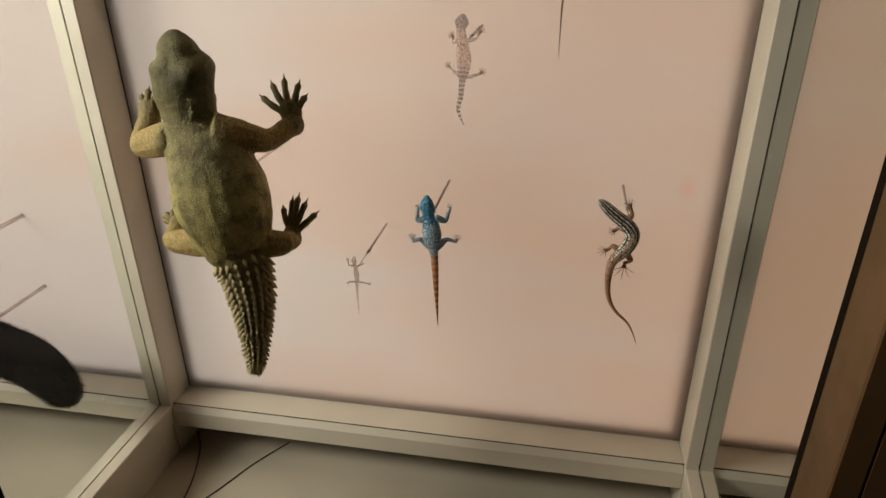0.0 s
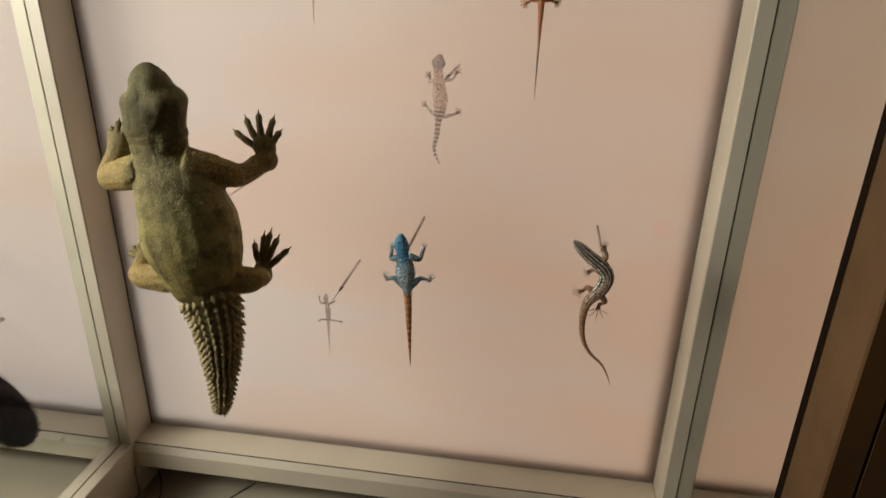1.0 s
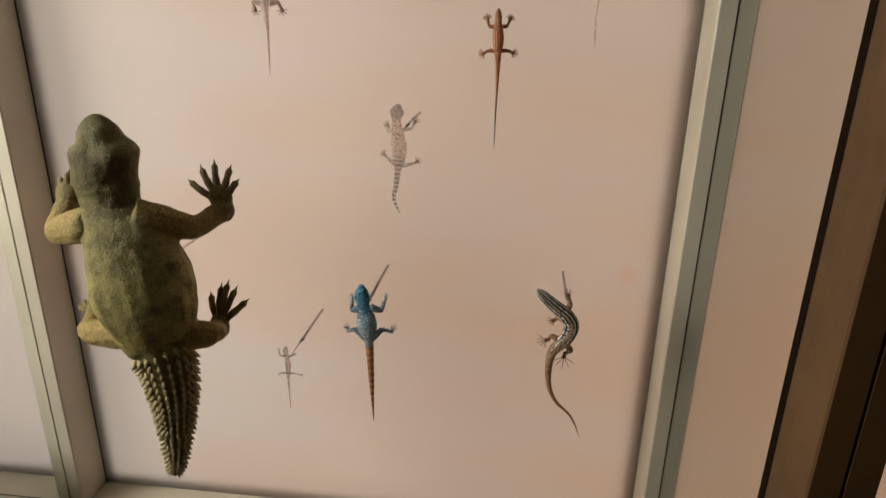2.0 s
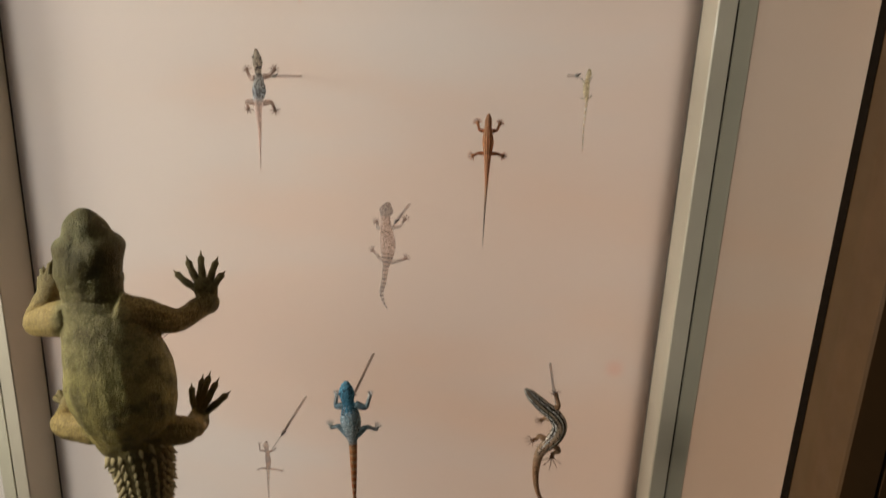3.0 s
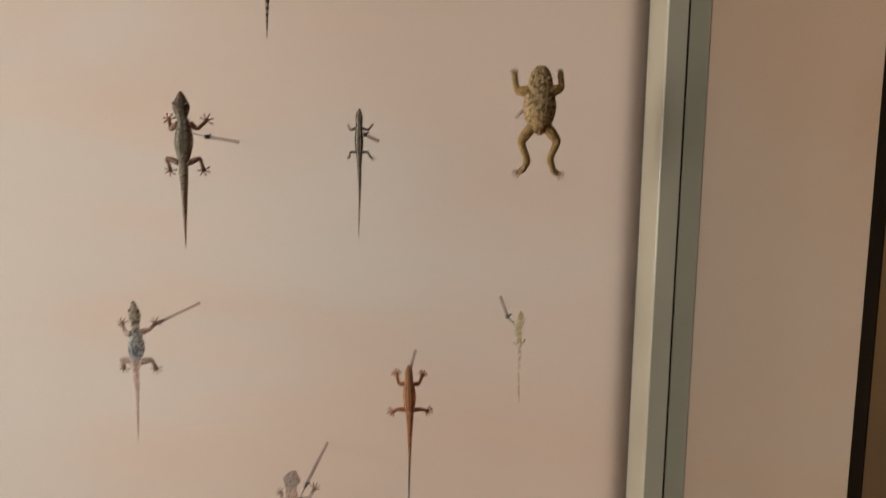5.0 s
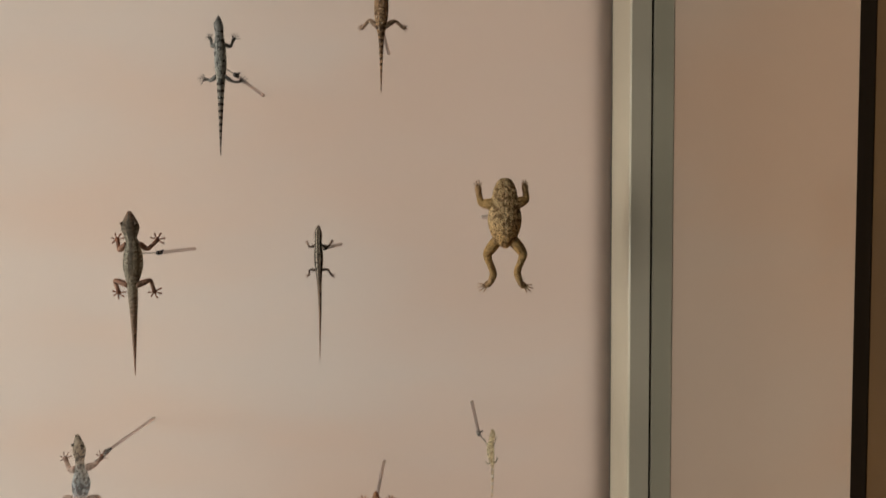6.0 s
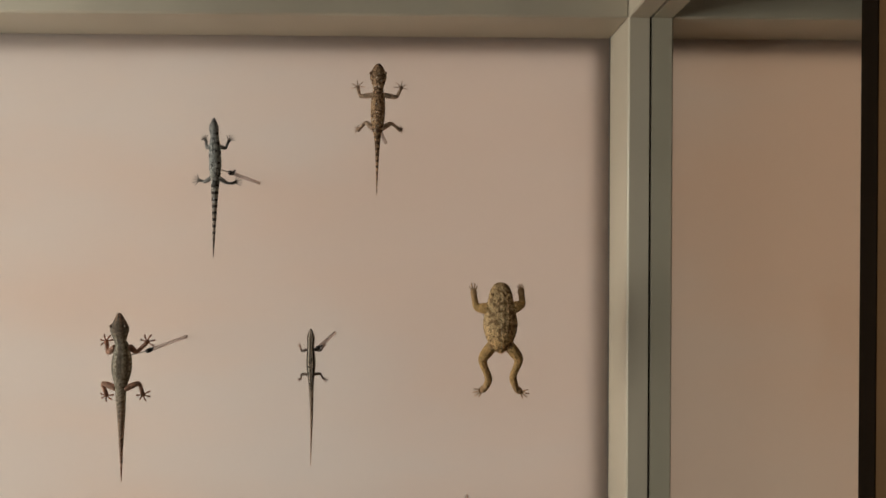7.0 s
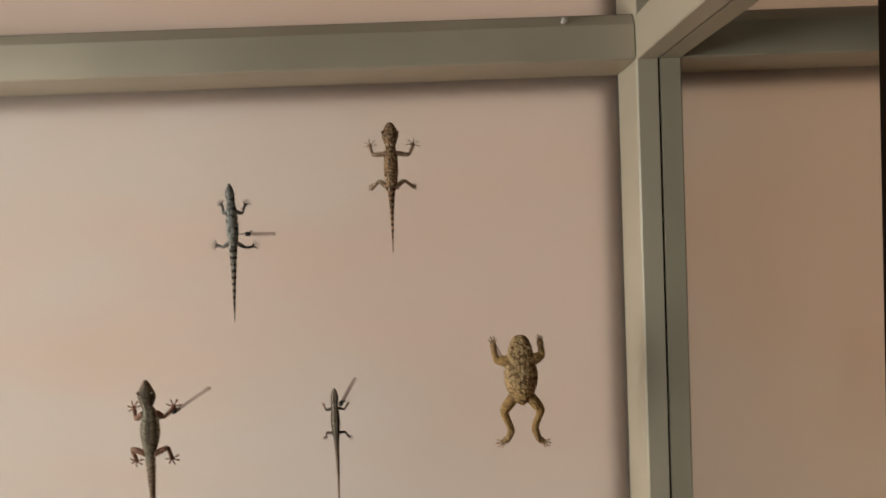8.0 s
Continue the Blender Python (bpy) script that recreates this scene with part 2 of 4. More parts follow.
def along(path, radii, sides, bm, places=None, flat=1.0, caps=True):
    """A tube through 3D points with a radius each; flat: depth over width. Returns the rings."""
    rings = []
    n = len(path)
    layer = bm.verts.layers.float_vector.get("place") or bm.verts.layers.float_vector.new("place")
    for i, (p, r) in enumerate(zip(path, radii)):
        d = (path[min(i + 1, n - 1)] - path[max(i - 1, 0)]).normalized()
        side = d.cross(Vector((0, 1, 0)))
        side = side.normalized() if side.length > 1e-4 else Vector((1, 0, 0))
        up = side.cross(d).normalized()
        f = flat[i] if isinstance(flat, (list, tuple)) else flat
        ring = []
        for k in range(sides):
            a = 2 * math.pi * k / sides
            v = bm.verts.new(p + side * (math.cos(a) * r) + up * (math.sin(a) * r * f))
            if places:
                sx, lg = places[i]
                v[layer] = (sx, math.cos(a), lg)
            ring.append(v)
        rings.append(ring)
    for a, b in zip(rings, rings[1:]):
        for k in range(sides):
            bm.faces.new((a[k], a[(k + 1) % sides], b[(k + 1) % sides], b[k]))
    if caps:
        bm.faces.new(rings[0][::-1])
        bm.faces.new(rings[-1])
    return rings


def smooth_run(points, steps):
    """Catmull-Rom through tuples of numbers."""
    out = []
    n = len(points)
    for i in range(n - 1):
        p = [Vector(points[min(max(j, 0), n - 1)]) for j in (i - 1, i, i + 1, i + 2)]
        for k in range(steps):
            t = k / steps
            out.append(0.5 * (2 * p[1] + (p[2] - p[0]) * t + (2 * p[0] - 5 * p[1] + 4 * p[2] - p[3]) * t * t
                              + (3 * p[1] - p[0] - 3 * p[2] + p[3]) * t ** 3))
    out.append(Vector(points[-1]))
    return out

# ---- the hall ----


def slab(name, x0, x1, y0, y1, z0, z1, mat, label, category):
    ob = part(name, block(x0, x1, y0, y1, z0, z1, 0), mat)
    return tagged(ob, label, category, kind="structure")


slab("floor", -4.1, 4.1, -4.1, 2.1, -0.1, 0.0, HALL_FLOOR, "dark carpeted hall floor in front of the case", "floor")
slab("ceiling", -4.1, 4.1, -4.1, 2.1, 3.0, 3.1, HALL, "dark painted hall ceiling above the case", "ceiling")
slab("wall_north", -4.1, 4.1, 2.0, 2.1, 0.0, 3.0, HALL, "dark hall wall behind the case", "wall")
slab("wall_south", -4.1, 4.1, -4.1, -4.0, 0.0, 3.0, HALL, "dark hall wall across the aisle", "wall")
slab("wall_west", -4.1, -4.0, -4.0, 2.0, 0.0, 3.0, HALL, "dark hall wall at the end of the aisle", "wall")
slab("wall_east", 4.0, 4.1, -4.0, 2.0, 0.0, 3.0, HALL, "dark hall wall at the end of the aisle", "wall")



def spotlight():
    """Round black housing with a rim, on a short stem under the ceiling; the lamp sits at its mouth."""
    bm = bmesh.new()
    along([Vector((0, 0, 0.0)), Vector((0, 0, 0.004)), Vector((0, 0, 0.05)), Vector((0, 0, 0.24)), Vector((0, 0, 0.27))], [0.265, 0.28, 0.28, 0.2, 0.12], 24, bm, caps=False)
    ob = tagged(part("ceiling_spotlight", bm, COLLAR, smooth=True), "large black spotlight hung under the hall ceiling", "lamp")
    ob.matrix_basis = look(SPOT_AT, SPOT_TO) @ pose(0, 0, -0.01)
    bm = bmesh.new()
    along([Vector((SPOT_AT[0] - 0.1, SPOT_AT[1] - 0.1, SPOT_AT[2] + 0.2)), Vector((SPOT_AT[0] - 0.1, SPOT_AT[1] - 0.1, 3.0))], [0.012, 0.012], 10, bm)
    stem = part("stem", bm, COLLAR, ob, "black stem", True)
    stem.matrix_parent_inverse = ob.matrix_basis.inverted()
    return ob


spotlight()
# housing and stem made up for the added fill lamp, out of view
bm = block(-0.62, 0.62, -0.32, 0.32, 0.015, 0.05, 0.004)
fitting = tagged(part("fill_fitting", bm, COLLAR), "flat black housing added around the unseen fill lamp", "lamp")
fitting.matrix_basis = look(FILL_AT, (0.3, 0.9, 1.3))
bm = bmesh.new()
along([Vector((FILL_AT[0], FILL_AT[1] - 0.03, FILL_AT[2] + 0.02)), Vector((FILL_AT[0], FILL_AT[1] - 0.03, 3.0))], [0.02, 0.02], 10, bm)
stem = part("stem", bm, COLLAR, fitting, "black stem", True)
stem.matrix_parent_inverse = fitting.matrix_basis.inverted()

# ---- the show case ----
case = tagged(new("display_case"), "tall cream metal and glass show case with pink backlit panels", "display case")
part("plinth", block(-1.02, 1.32, 0.60, 1.12, 0.0, BASE_Z, 0.003), PLINTH, case, "white base board under the frame")
part("back_board", block(-1.02, 1.32, 1.055, 1.09, BASE_Z, HIGH_Z + 0.05), BACKING, case, "dark board closing the back")
part("riser", block(-1.02, 1.32, 1.002, 1.03, BASE_Z, LOW_Z - 0.008, 0), BACKING, case, "dark strip behind the base")
part("roof_board", block(-1.02, 1.32, 0.60, 1.12, HIGH_Z + 0.05, HIGH_Z + 0.09), BACKING, case, "dark board over the case")

post_mesh = mesh_of("back_post", extruded(slotted(POST_W, DEPTH), HIGH_Z + 0.05 - BASE_Z), FRAME)
front_mesh = mesh_of("front_post", extruded(slotted(0.036, DEPTH), HIGH_Z + 0.05 - BASE_Z), BRONZE)
strip_mesh = mesh_of("gasket", block(-0.0009, 0.0009, 0, 0.004, 0, HIGH_Z - LOW_Z, 0), RUBBER)
edge_mesh = mesh_of("gasket", block(0, 0.004, -0.006, 0.002, 0, HIGH_Z - LOW_Z, 0), RUBBER)
arm = GATE_Y - FRONT_Y
arm_outline = [(u, v) for u, v in slotted(POST_W, BAR_H - 0.002)]
arm_mesh = mesh_of("depth_beam", extruded(arm_outline, -arm), FRAME)
for x in POST_X:
    post = part("back_post", post_mesh, None, case)
    post.location = (x, FRONT_Y, BASE_Z)
    strip = part("gasket", strip_mesh, None, post, "black glazing strip")
    strip.location = (0, 0.002, LOW_Z - BASE_Z)
    front = part("front_post", front_mesh, None, case, "dark brown front post")
    front.location = (x, GATE_Y - DEPTH, BASE_Z)
    for side in (-1, 1):
        edge = part("gasket", edge_mesh, None, front, "black rubber edge strip")
        edge.matrix_basis = pose(side * 0.0165 - 0.002, DEPTH, LOW_Z - BASE_Z)
    # beams that run forward, slot towards the bay that they bound
    for z, turn in ((LOW_Z, 0), (TOP_Z, 180)):
        beam = part("depth_beam", arm_mesh, None, case)
        beam.matrix_basis = Matrix.Translation((x, GATE_Y, z)) @ Matrix.Rotation(radians(-90), 4, "X") @ Matrix.Rotation(radians(turn), 4, "Z")
        line = part("gasket", mesh_of("gasket", block(-0.0009, 0.0009, 0.003, 0.006, 0, -arm, 0), RUBBER), None, beam, "black glazing strip")
    part("base_divider", block(x - POST_W / 2 + 0.003, x + POST_W / 2 - 0.003, GATE_Y, FRONT_Y, BASE_Z, LOW_Z - BAR_H + 0.004), FRAME, case, "cream board under the beam")
    pane = part("glass_pane", block(x - 0.0008, x + 0.0008, GATE_Y, FRONT_Y, LOW_Z, TOP_Z, 0), GLASS, case, "clear glass partition")
    pane.visible_shadow = False

# cross bars: square lower edge, sloped lip at the upper front edge
LIP = 0.009
bar_outline = [(0.006, 0.0), (DEPTH, 0.0), (DEPTH, -BAR_H), (0.0012, -BAR_H), (0.0, -BAR_H + 0.0012), (0.0, -LIP)]
for bay in range(3):
    x0, x1 = POST_X[bay] + POST_W / 2, POST_X[bay + 1] - POST_W / 2
    for z in (LOW_Z, TOP_Z + BAR_H, HIGH_Z + BAR_H):
        bar = part("cross_beam", extruded(bar_outline, x1 - x0 - 0.0016, None, Matrix(((0, 0, 1, x0 + 0.0008), (1, 0, 0, FRONT_Y), (0, 1, 0, z), (0, 0, 0, 1)))), FRAME, case)
        part("gasket", block(x0, x1, FRONT_Y + 0.0062, FRONT_Y + 0.0078, z - 0.002, z + 0.0004, 0), RUBBER, bar, "black glazing strip")
    for z0, z1 in ((LOW_Z, TOP_Z), (TOP_Z + BAR_H, HIGH_Z)):
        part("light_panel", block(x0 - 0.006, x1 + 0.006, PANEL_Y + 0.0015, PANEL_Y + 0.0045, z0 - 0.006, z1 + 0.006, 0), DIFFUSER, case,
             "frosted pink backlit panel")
        part("light_box", block(x0, x1, PANEL_Y + 0.040, PANEL_Y + 0.050, z0, z1, 0), PLINTH, case, "white back of the light box")
    pane = part("glass_pane", block(x0, x1, GATE_Y - 0.026, GATE_Y - 0.020, LOW_Z, HIGH_Z, 0), GLASS, case, "clear front glass")
    pane.visible_shadow = False
# partitions inside the light boxes
for x in POST_X:
    part("light_box_wall", block(x - POST_W / 2, x + POST_W / 2, PANEL_Y + 0.0002, PANEL_Y + 0.054, BASE_Z, HIGH_Z, 0), BACKING, case)
for z in (LOW_Z - BAR_H, TOP_Z, HIGH_Z):
    for bay in range(3):
        x0, x1 = POST_X[bay] + POST_W / 2, POST_X[bay + 1] - POST_W / 2
        part("light_box_shelf", block(x0, x1, PANEL_Y + 0.0055, PANEL_Y + 0.039, z + 0.0, z + BAR_H, 0), BACKING, case)

# ---- mounts ----


def support_rod(x, z, body_y, collar_y, lean=(0, 0), thick=0.0014, label="grey support rod with a black collar in the pink panel", dark=True):
    """A rod square to the panel, a dark collar and screw at its end, and a thin wire on to the mount."""
    bm = bmesh.new()
    along([Vector((0, 0, 0)), Vector((0, -0.001, 0)), Vector((0, collar_y - PANEL_Y, 0))], [thick * 0.9, thick, thick], 10, bm)
    rod = tagged(part("support_rod", bm, ROD, None, smooth=True), label, "rod", "rods that hold the reptiles")
    rod.location = (x, PANEL_Y + 0.0015, z)
    c = collar_y - PANEL_Y
    bm = bmesh.new()
    along([Vector((0, 0, 0)), Vector((0, -0.0012, 0)), Vector((0, -0.0016, 0))], [thick * 1.2, thick * 1.2, thick * 1.0], 12, bm)
    part("bushing", bm, BUSHING if not dark else ROD, rod, "small bushing in the panel", True)
    bm = bmesh.new()
    along([Vector((0, c + 0.004, 0)), Vector((0, c + 0.0035, 0)), Vector((0, c - 0.0015, 0)), Vector((0, c - 0.002, 0))], [thick, thick * 1.15, thick * 1.15, 0.001], 10, bm)
    collar = part("collar", bm, COLLAR if dark else WIRE, rod, "black collar" if dark else "grey collar", True)
    bm = bmesh.new()
    along([Vector((0.001, c + 0.001, 0.0008)), Vector((0.0026, c + 0.001, 0.0016)), Vector((0.003, c + 0.001, 0.0018))], [0.0006, 0.0006, 0.0009], 8, bm)
    part("screw", bm, COLLAR, collar, "small dark screw", True)
    bm = bmesh.new()
    end = body_y - PANEL_Y - 0.0015
    along([Vector((0, c, 0)), Vector((lean[0] * 0.5, (c + end) / 2, lean[1] * 0.5)), Vector((lean[0], end, lean[1]))], [0.0004] * 3, 6, bm)
    part("wire", bm, WIRE, rod, "thin steel wire", True)
    return rod


def screw_head(x, z):
    bm = bmesh.new()
    along([Vector((0, 0.002, 0)), Vector((0, -0.0006, 0)), Vector((0, -0.0012, 0))], [0.0024, 0.0024, 0.0015], 12, bm)
    # the metal's glint is painted: matte pale material on the whole head
    ob = part("screw", bm, BUSHING, case, "small screw head with its glint painted pale", True)
    ob.location = (x, FRONT_Y, z)


screw_head(-0.312, LOW_Z - 0.004)
screw_head(0.446, TOP_Z + BAR_H - 0.0045)

# ---- reptiles and the toad ----


def ball(bm, centre, r, place, flat=0.8):
    layer = bm.verts.layers.float_vector.get("place")
    made = bmesh.ops.create_uvsphere(bm, u_segments=8, v_segments=6, radius=r)["verts"]
    for v in made:
        v.co = Vector((v.co.x, v.co.y * flat, v.co.z)) + centre
        v[layer] = place


def blended(bm, voxel, rounds):
    """The bmesh with its overlapping forms melted into one skin; 'place' is carried over from the nearest old vertex."""
    layer = bm.verts.layers.float_vector.get("place")
    tree = kdtree.KDTree(len(bm.verts))
    for i, v in enumerate(bm.verts):
        tree.insert(v.co, i)
    tree.balance()
    old = [v[layer].copy() for v in bm.verts]
    raw = bpy.data.meshes.new("raw")
    bm.to_mesh(raw)
    bm.free()
    temp = new("raw", raw)
    melt = temp.modifiers.new("melt", "REMESH")
    melt.mode, melt.voxel_size = "VOXEL", voxel
    done = bpy.data.meshes.new_from_object(temp.evaluated_get(bpy.context.evaluated_depsgraph_get()))
    out = bmesh.new()
    out.from_mesh(done)
    bpy.data.objects.remove(temp)
    bpy.data.meshes.remove(raw)
    bpy.data.meshes.remove(done)
    for _ in range(rounds):
        bmesh.ops.smooth_vert(out, verts=out.verts, factor=0.5, use_axis_x=True, use_axis_y=True, use_axis_z=True)
    layer = out.verts.layers.float_vector.get("place") or out.verts.layers.float_vector.new("place")
    for v in out.verts:
        near = tree.find_n(v.co, 4)
        weight = [1 / (d + 1e-5) for _, _, d in near]
        v[layer] = sum((old[i] * w for (_, i, _), w in zip(near, weight)), Vector()) / sum(weight)
    return out


def bent(points, steps):
    """A run of straight bones with short rounded joints."""
    fine = [a.lerp(b, k / steps) for a, b in zip(points, points[1:]) for k in range(steps)] + [points[-1].copy()]
    for _ in range(2):
        fine = [fine[0]] + [(a + b * 2 + c) / 4 for a, b, c in zip(fine, fine[1:], fine[2:])] + [fine[-1]]
    return fine


def model(name, at, spine, limbs, mat, label, category, depth=0.62, leg=(0.34, 0.2), toes=5, fan=100, pad=1.0, toe_w=0.10,
          eyes=None, foot_back=0.004, detail=None, melt=None, tips=None, reach=1.0):
    """One mounted animal in one mesh, millimetres: spine (x, z, width), limbs as runs of (x, z) or (x, z, back) from the shoulder or hip
    to the tip of the middle toe; leg: thickness at the root and the wrist, as a share of the limb's unit."""
    bm = bmesh.new()
    bm.verts.layers.float_vector.new("place")
    run = smooth_run([(x / 1000, z / 1000, w / 2000) for x, z, w in spine], 6)
    path = [Vector((p.x, 0, p.y)) for p in run]
    radii = [max(p.z, 0.00015) for p in run]
    gone, total = [0.0], 0.0
    for a, b in zip(path, path[1:]):
        total += (b - a).length
        gone.append(total)
    # the tail is rounder than the trunk
    flats = [depth + (0.95 - depth) * max(0, g / total - 0.45) / 0.55 for g in gone]
    along(path, radii, 18, bm, [(g / total, 0.0) for g in gone], flats)
    unit = max(radii) * 2
    feet = []
    for pts in limbs:
        p3 = [Vector((p[0] / 1000, (p[2] if len(p) > 2 else foot_back * 1000 * i / (len(pts) - 1)) / 1000, p[1] / 1000)) for i, p in enumerate(pts)]
        stem = p3[:-1]
        fine = bent(stem, 6)
        n = len(fine)
        r0, r1 = unit * leg[0] / 2, unit * leg[1] / 2
        rr = []
        for i in range(n):
            t = i / (n - 1)
            rr.append((r0 * (1 - t) + r1 * t) * (1 + 0.12 * math.sin(t * len(stem) * 2.4)))
        along(fine, rr, 9, bm, [(0.4, 0.15 + 0.55 * i / (n - 1)) for i in range(n)], 0.85)
        wrist, tip = p3[-2], p3[-1]
        way = (tip - wrist) * (1.22 if pad > 1.1 else 1.05) * reach
        length = way.length
        layer = bm.verts.layers.float_vector.get("place")
        front = len(feet) < 2
        palm = wrist + way * (0.18 if not tips else 0.28 if front else 0.10)
        ball(bm, palm, r1 * (1.35 if not tips else 1.3 if front else 1.0), (0.4, 0, 0.8), 0.6)
        ball(bm, wrist, rr[-1] * 1.06, (0.4, 0, 0.72), 0.95)
        feet.append((wrist, palm, way, r1))
    thin = melt and (tips or unit * toe_w / 2 < melt[0] * 2.5)
    if thin:
        bm = blended(bm, *melt)
    for (wrist, palm, way, r1), ends in zip(feet, tips or [None] * len(feet)):
        for x, z, back in ends or ():
            # a thick clawed toe, bowed away from the panel
            b = Vector((x, back, z)) / 1000
            a = wrist.lerp(palm, 0.5).lerp(b, 0.10)
            w = unit * toe_w / 2
            bow = Vector((0, -0.003, 0))
            toe = smooth_run([a, a.lerp(b, 0.3) + bow * 0.8, a.lerp(b, 0.62) + bow, a.lerp(b, 0.82) + bow * 0.5, b], 3)
            n = len(toe) - 1
            along(toe, [w * min(1.0, 0.95 + 0.1 * math.sin(i * 1.7)) * (1 - 0.25 * i / n) * (1.0 if i < n * 0.78 else max(0.06, 0.52 * (n - i) / (n * 0.22))) for i in range(n + 1)],
                  8, bm, [(0.4, 0.84 + 0.16 * i / n) for i in range(n + 1)], 0.9)
        for k in range(0 if ends else toes):
            share = k / (toes - 1) - 0.5
            turn = Matrix.Rotation(radians(fan * share), 3, "Y")
            d = turn @ way
            ln = 1.0 - 0.5 * abs(share) ** 1.3
            a = palm + d.normalized() * r1 * 0.7
            b = wrist + d * ln
            bend = Vector((0, -0.0006 * unit / 0.012, 0))
            w = unit * toe_w / 2
            along([a, a.lerp(b, 0.4) + bend, a.lerp(b, 0.75) + bend * 0.6, a.lerp(b, 0.9), b],
                  [w, w * 0.9, w * 0.78 * pad, w * (0.72 * pad if pad > 1.1 else 0.5), w * (0.25 if pad > 1.1 else 0.1)], 6, bm, [(0.4, 0.85), (0.4, 0.9), (0.4, 0.95), (0.4, 1.0), (0.4, 1.0)], 0.8)
    if eyes:
        at_s, out, size = eyes
        i = min(range(len(gone)), key=lambda j: abs(gone[j] / total - at_s))
        for side in (-1, 1):
            ball(bm, path[i] + Vector((side * radii[i] * out, -radii[i] * depth * 0.55, 0)), size / 1000, (at_s, side, 0), 0.8)
    if melt and not thin:
        bm = blended(bm, *melt)
    if detail:
        detail(bm, path, radii, gone, total)
    ob = part(name, bm, mat, None, smooth=True)
    ob.location = at
    return tagged(ob, label, category, "mounted reptiles and a toad")


def spiny_tail(bm, path, radii, gone, total):
    """Uneven hide and skin folds on the trunk and limbs, and whorls of keeled spines down the tail, each a small swept pyramid."""
    layer = bm.verts.layers.float_vector.get("place")
    bm.normal_update()
    for v in bm.verts:
        n = v.normal.copy()
        fold = 0.0
        if v[layer].z > 0.75:
            continue
        z = v.co.z + 0.10 * abs(v.co.x - 0.01) + 0.004 * noise.noise(v.co * 60)
        for centre in (0.010, 0.001, -0.008, -0.018, -0.136, -0.145):
            fold -= 0.0006 * math.exp(-((z - centre) / 0.0022) ** 2)
        # brow, jaw corners and shoulder pads
        lump = 0.0
        for px, pz, wide, high in ((-0.024, 0.036, 0.008, 0.0025), (0.014, 0.036, 0.009, 0.0040), (-0.014, 0.055, 0.006, 0.0014), (0.002, 0.056, 0.006, 0.0014), (-0.026, 0.046, 0.005, -0.0025),
                                   (0.014, 0.048, 0.005, -0.002), (-0.005, 0.040, 0.007, -0.0022), (-0.006, 0.016, 0.012, 0.002), (-0.028, 0.008, 0.010, 0.002), (0.018, 0.008, 0.010, 0.002),
                                   (0.034, -0.024, 0.010, 0.003), (-0.032, -0.034, 0.012, 0.003)):
            lump += high * math.exp(-((v.co.x - px) ** 2 + (v.co.z - pz) ** 2) / wide ** 2)
        v.co += n * (0.0012 * noise.noise(v.co * 38) + 0.0006 * noise.noise(v.co * 110) + 0.00035 * noise.noise(v.co * 360) + lump + (fold if v[layer].z < 0.25 else 0))
    rng = random.Random(4)
    start, g = 0.60 * total, 0.60 * total
    while g < total - 0.001:
        i = max(j for j in range(len(gone)) if gone[j] <= g)
        t = (g - gone[i]) / max(gone[min(i + 1, len(gone) - 1)] - gone[i], 1e-6)
        j = min(i + 1, len(path) - 1)
        p, r = path[i].lerp(path[j], t), radii[i] * (1 - t) + radii[j] * t
        down = (path[j] - path[max(j - 2, 0)]).normalized()
        side = down.cross(Vector((0, 1, 0))).normalized()
        up = side.cross(down).normalized()
        share = (g - start) / (total - start)
        count = 18 if share < 0.6 else 13
        flat = 0.62 + 0.33 * max(0, g / total - 0.45) / 0.55
        size = 0.0125 - 0.0055 * share
        for k in range(count):
            a = 2 * math.pi * k / count
            out = (side * math.cos(a) + up * math.sin(a)).normalized()
            base = p + side * (math.cos(a) * r * 0.96) + up * (math.sin(a) * r * flat * 0.96)
            tang = out.cross(down).normalized()
            half = math.pi * max(r, 0.004) / count * 0.70
            ln = size * rng.uniform(0.92, 1.08)
            rise = size * rng.uniform(0.42, 0.56)
            spots = [base - tang * half, base - down * ln * 0.3, base + tang * half, base + down * ln * 0.55,
                     base + out * rise * 0.45 - down * ln * 0.15, base + out * rise * 0.95 + down * ln * 0.22, base + down * ln * 0.62 + out * rise * 1.3]
            v = [bm.verts.new(q) for q in spots]
            for w in v:
                w[layer] = (0.935, math.cos(a), 0)
            v[4][layer] = v[5][layer] = v[6][layer] = (0.98, math.cos(a), 0)
            for f in ((0, 1, 4), (1, 2, 4), (0, 4, 5), (4, 2, 5), (0, 5, 6), (5, 2, 6), (0, 6, 3), (6, 2, 3)):
                bm.faces.new([v[x] for x in f])
        g += size * 0.74


GIRDLED = skin("olive_armoured_skin", ((0.0, (0.10, 0.086, 0.034)), (0.05, (0.17, 0.148, 0.062)), (0.10, (0.10, 0.081, 0.030)), (0.20, (0.16, 0.130, 0.048)), (0.30, (0.27, 0.225, 0.088)), (0.42, (0.34, 0.28, 0.096)), (0.55, (0.29, 0.22, 0.066)),
               (0.60, (0.15, 0.112, 0.042)), (0.93, (0.19, 0.142, 0.056)), (0.97, (0.52, 0.41, 0.21))), (0.36, 0.25, 0.085), (0.20, 0.155, 0.062),
               blotch=((0.13, 0.102, 0.038), 0.016, 0.46, 0.58), soft=0.13, dots=((0.40, 0.33, 0.15), 0.0034, 0.10, 0.20, 0.57), scale=0.0014, relief=0.9, rough=0.6, wrinkle=0.4, speck=(0.75, 1.2))
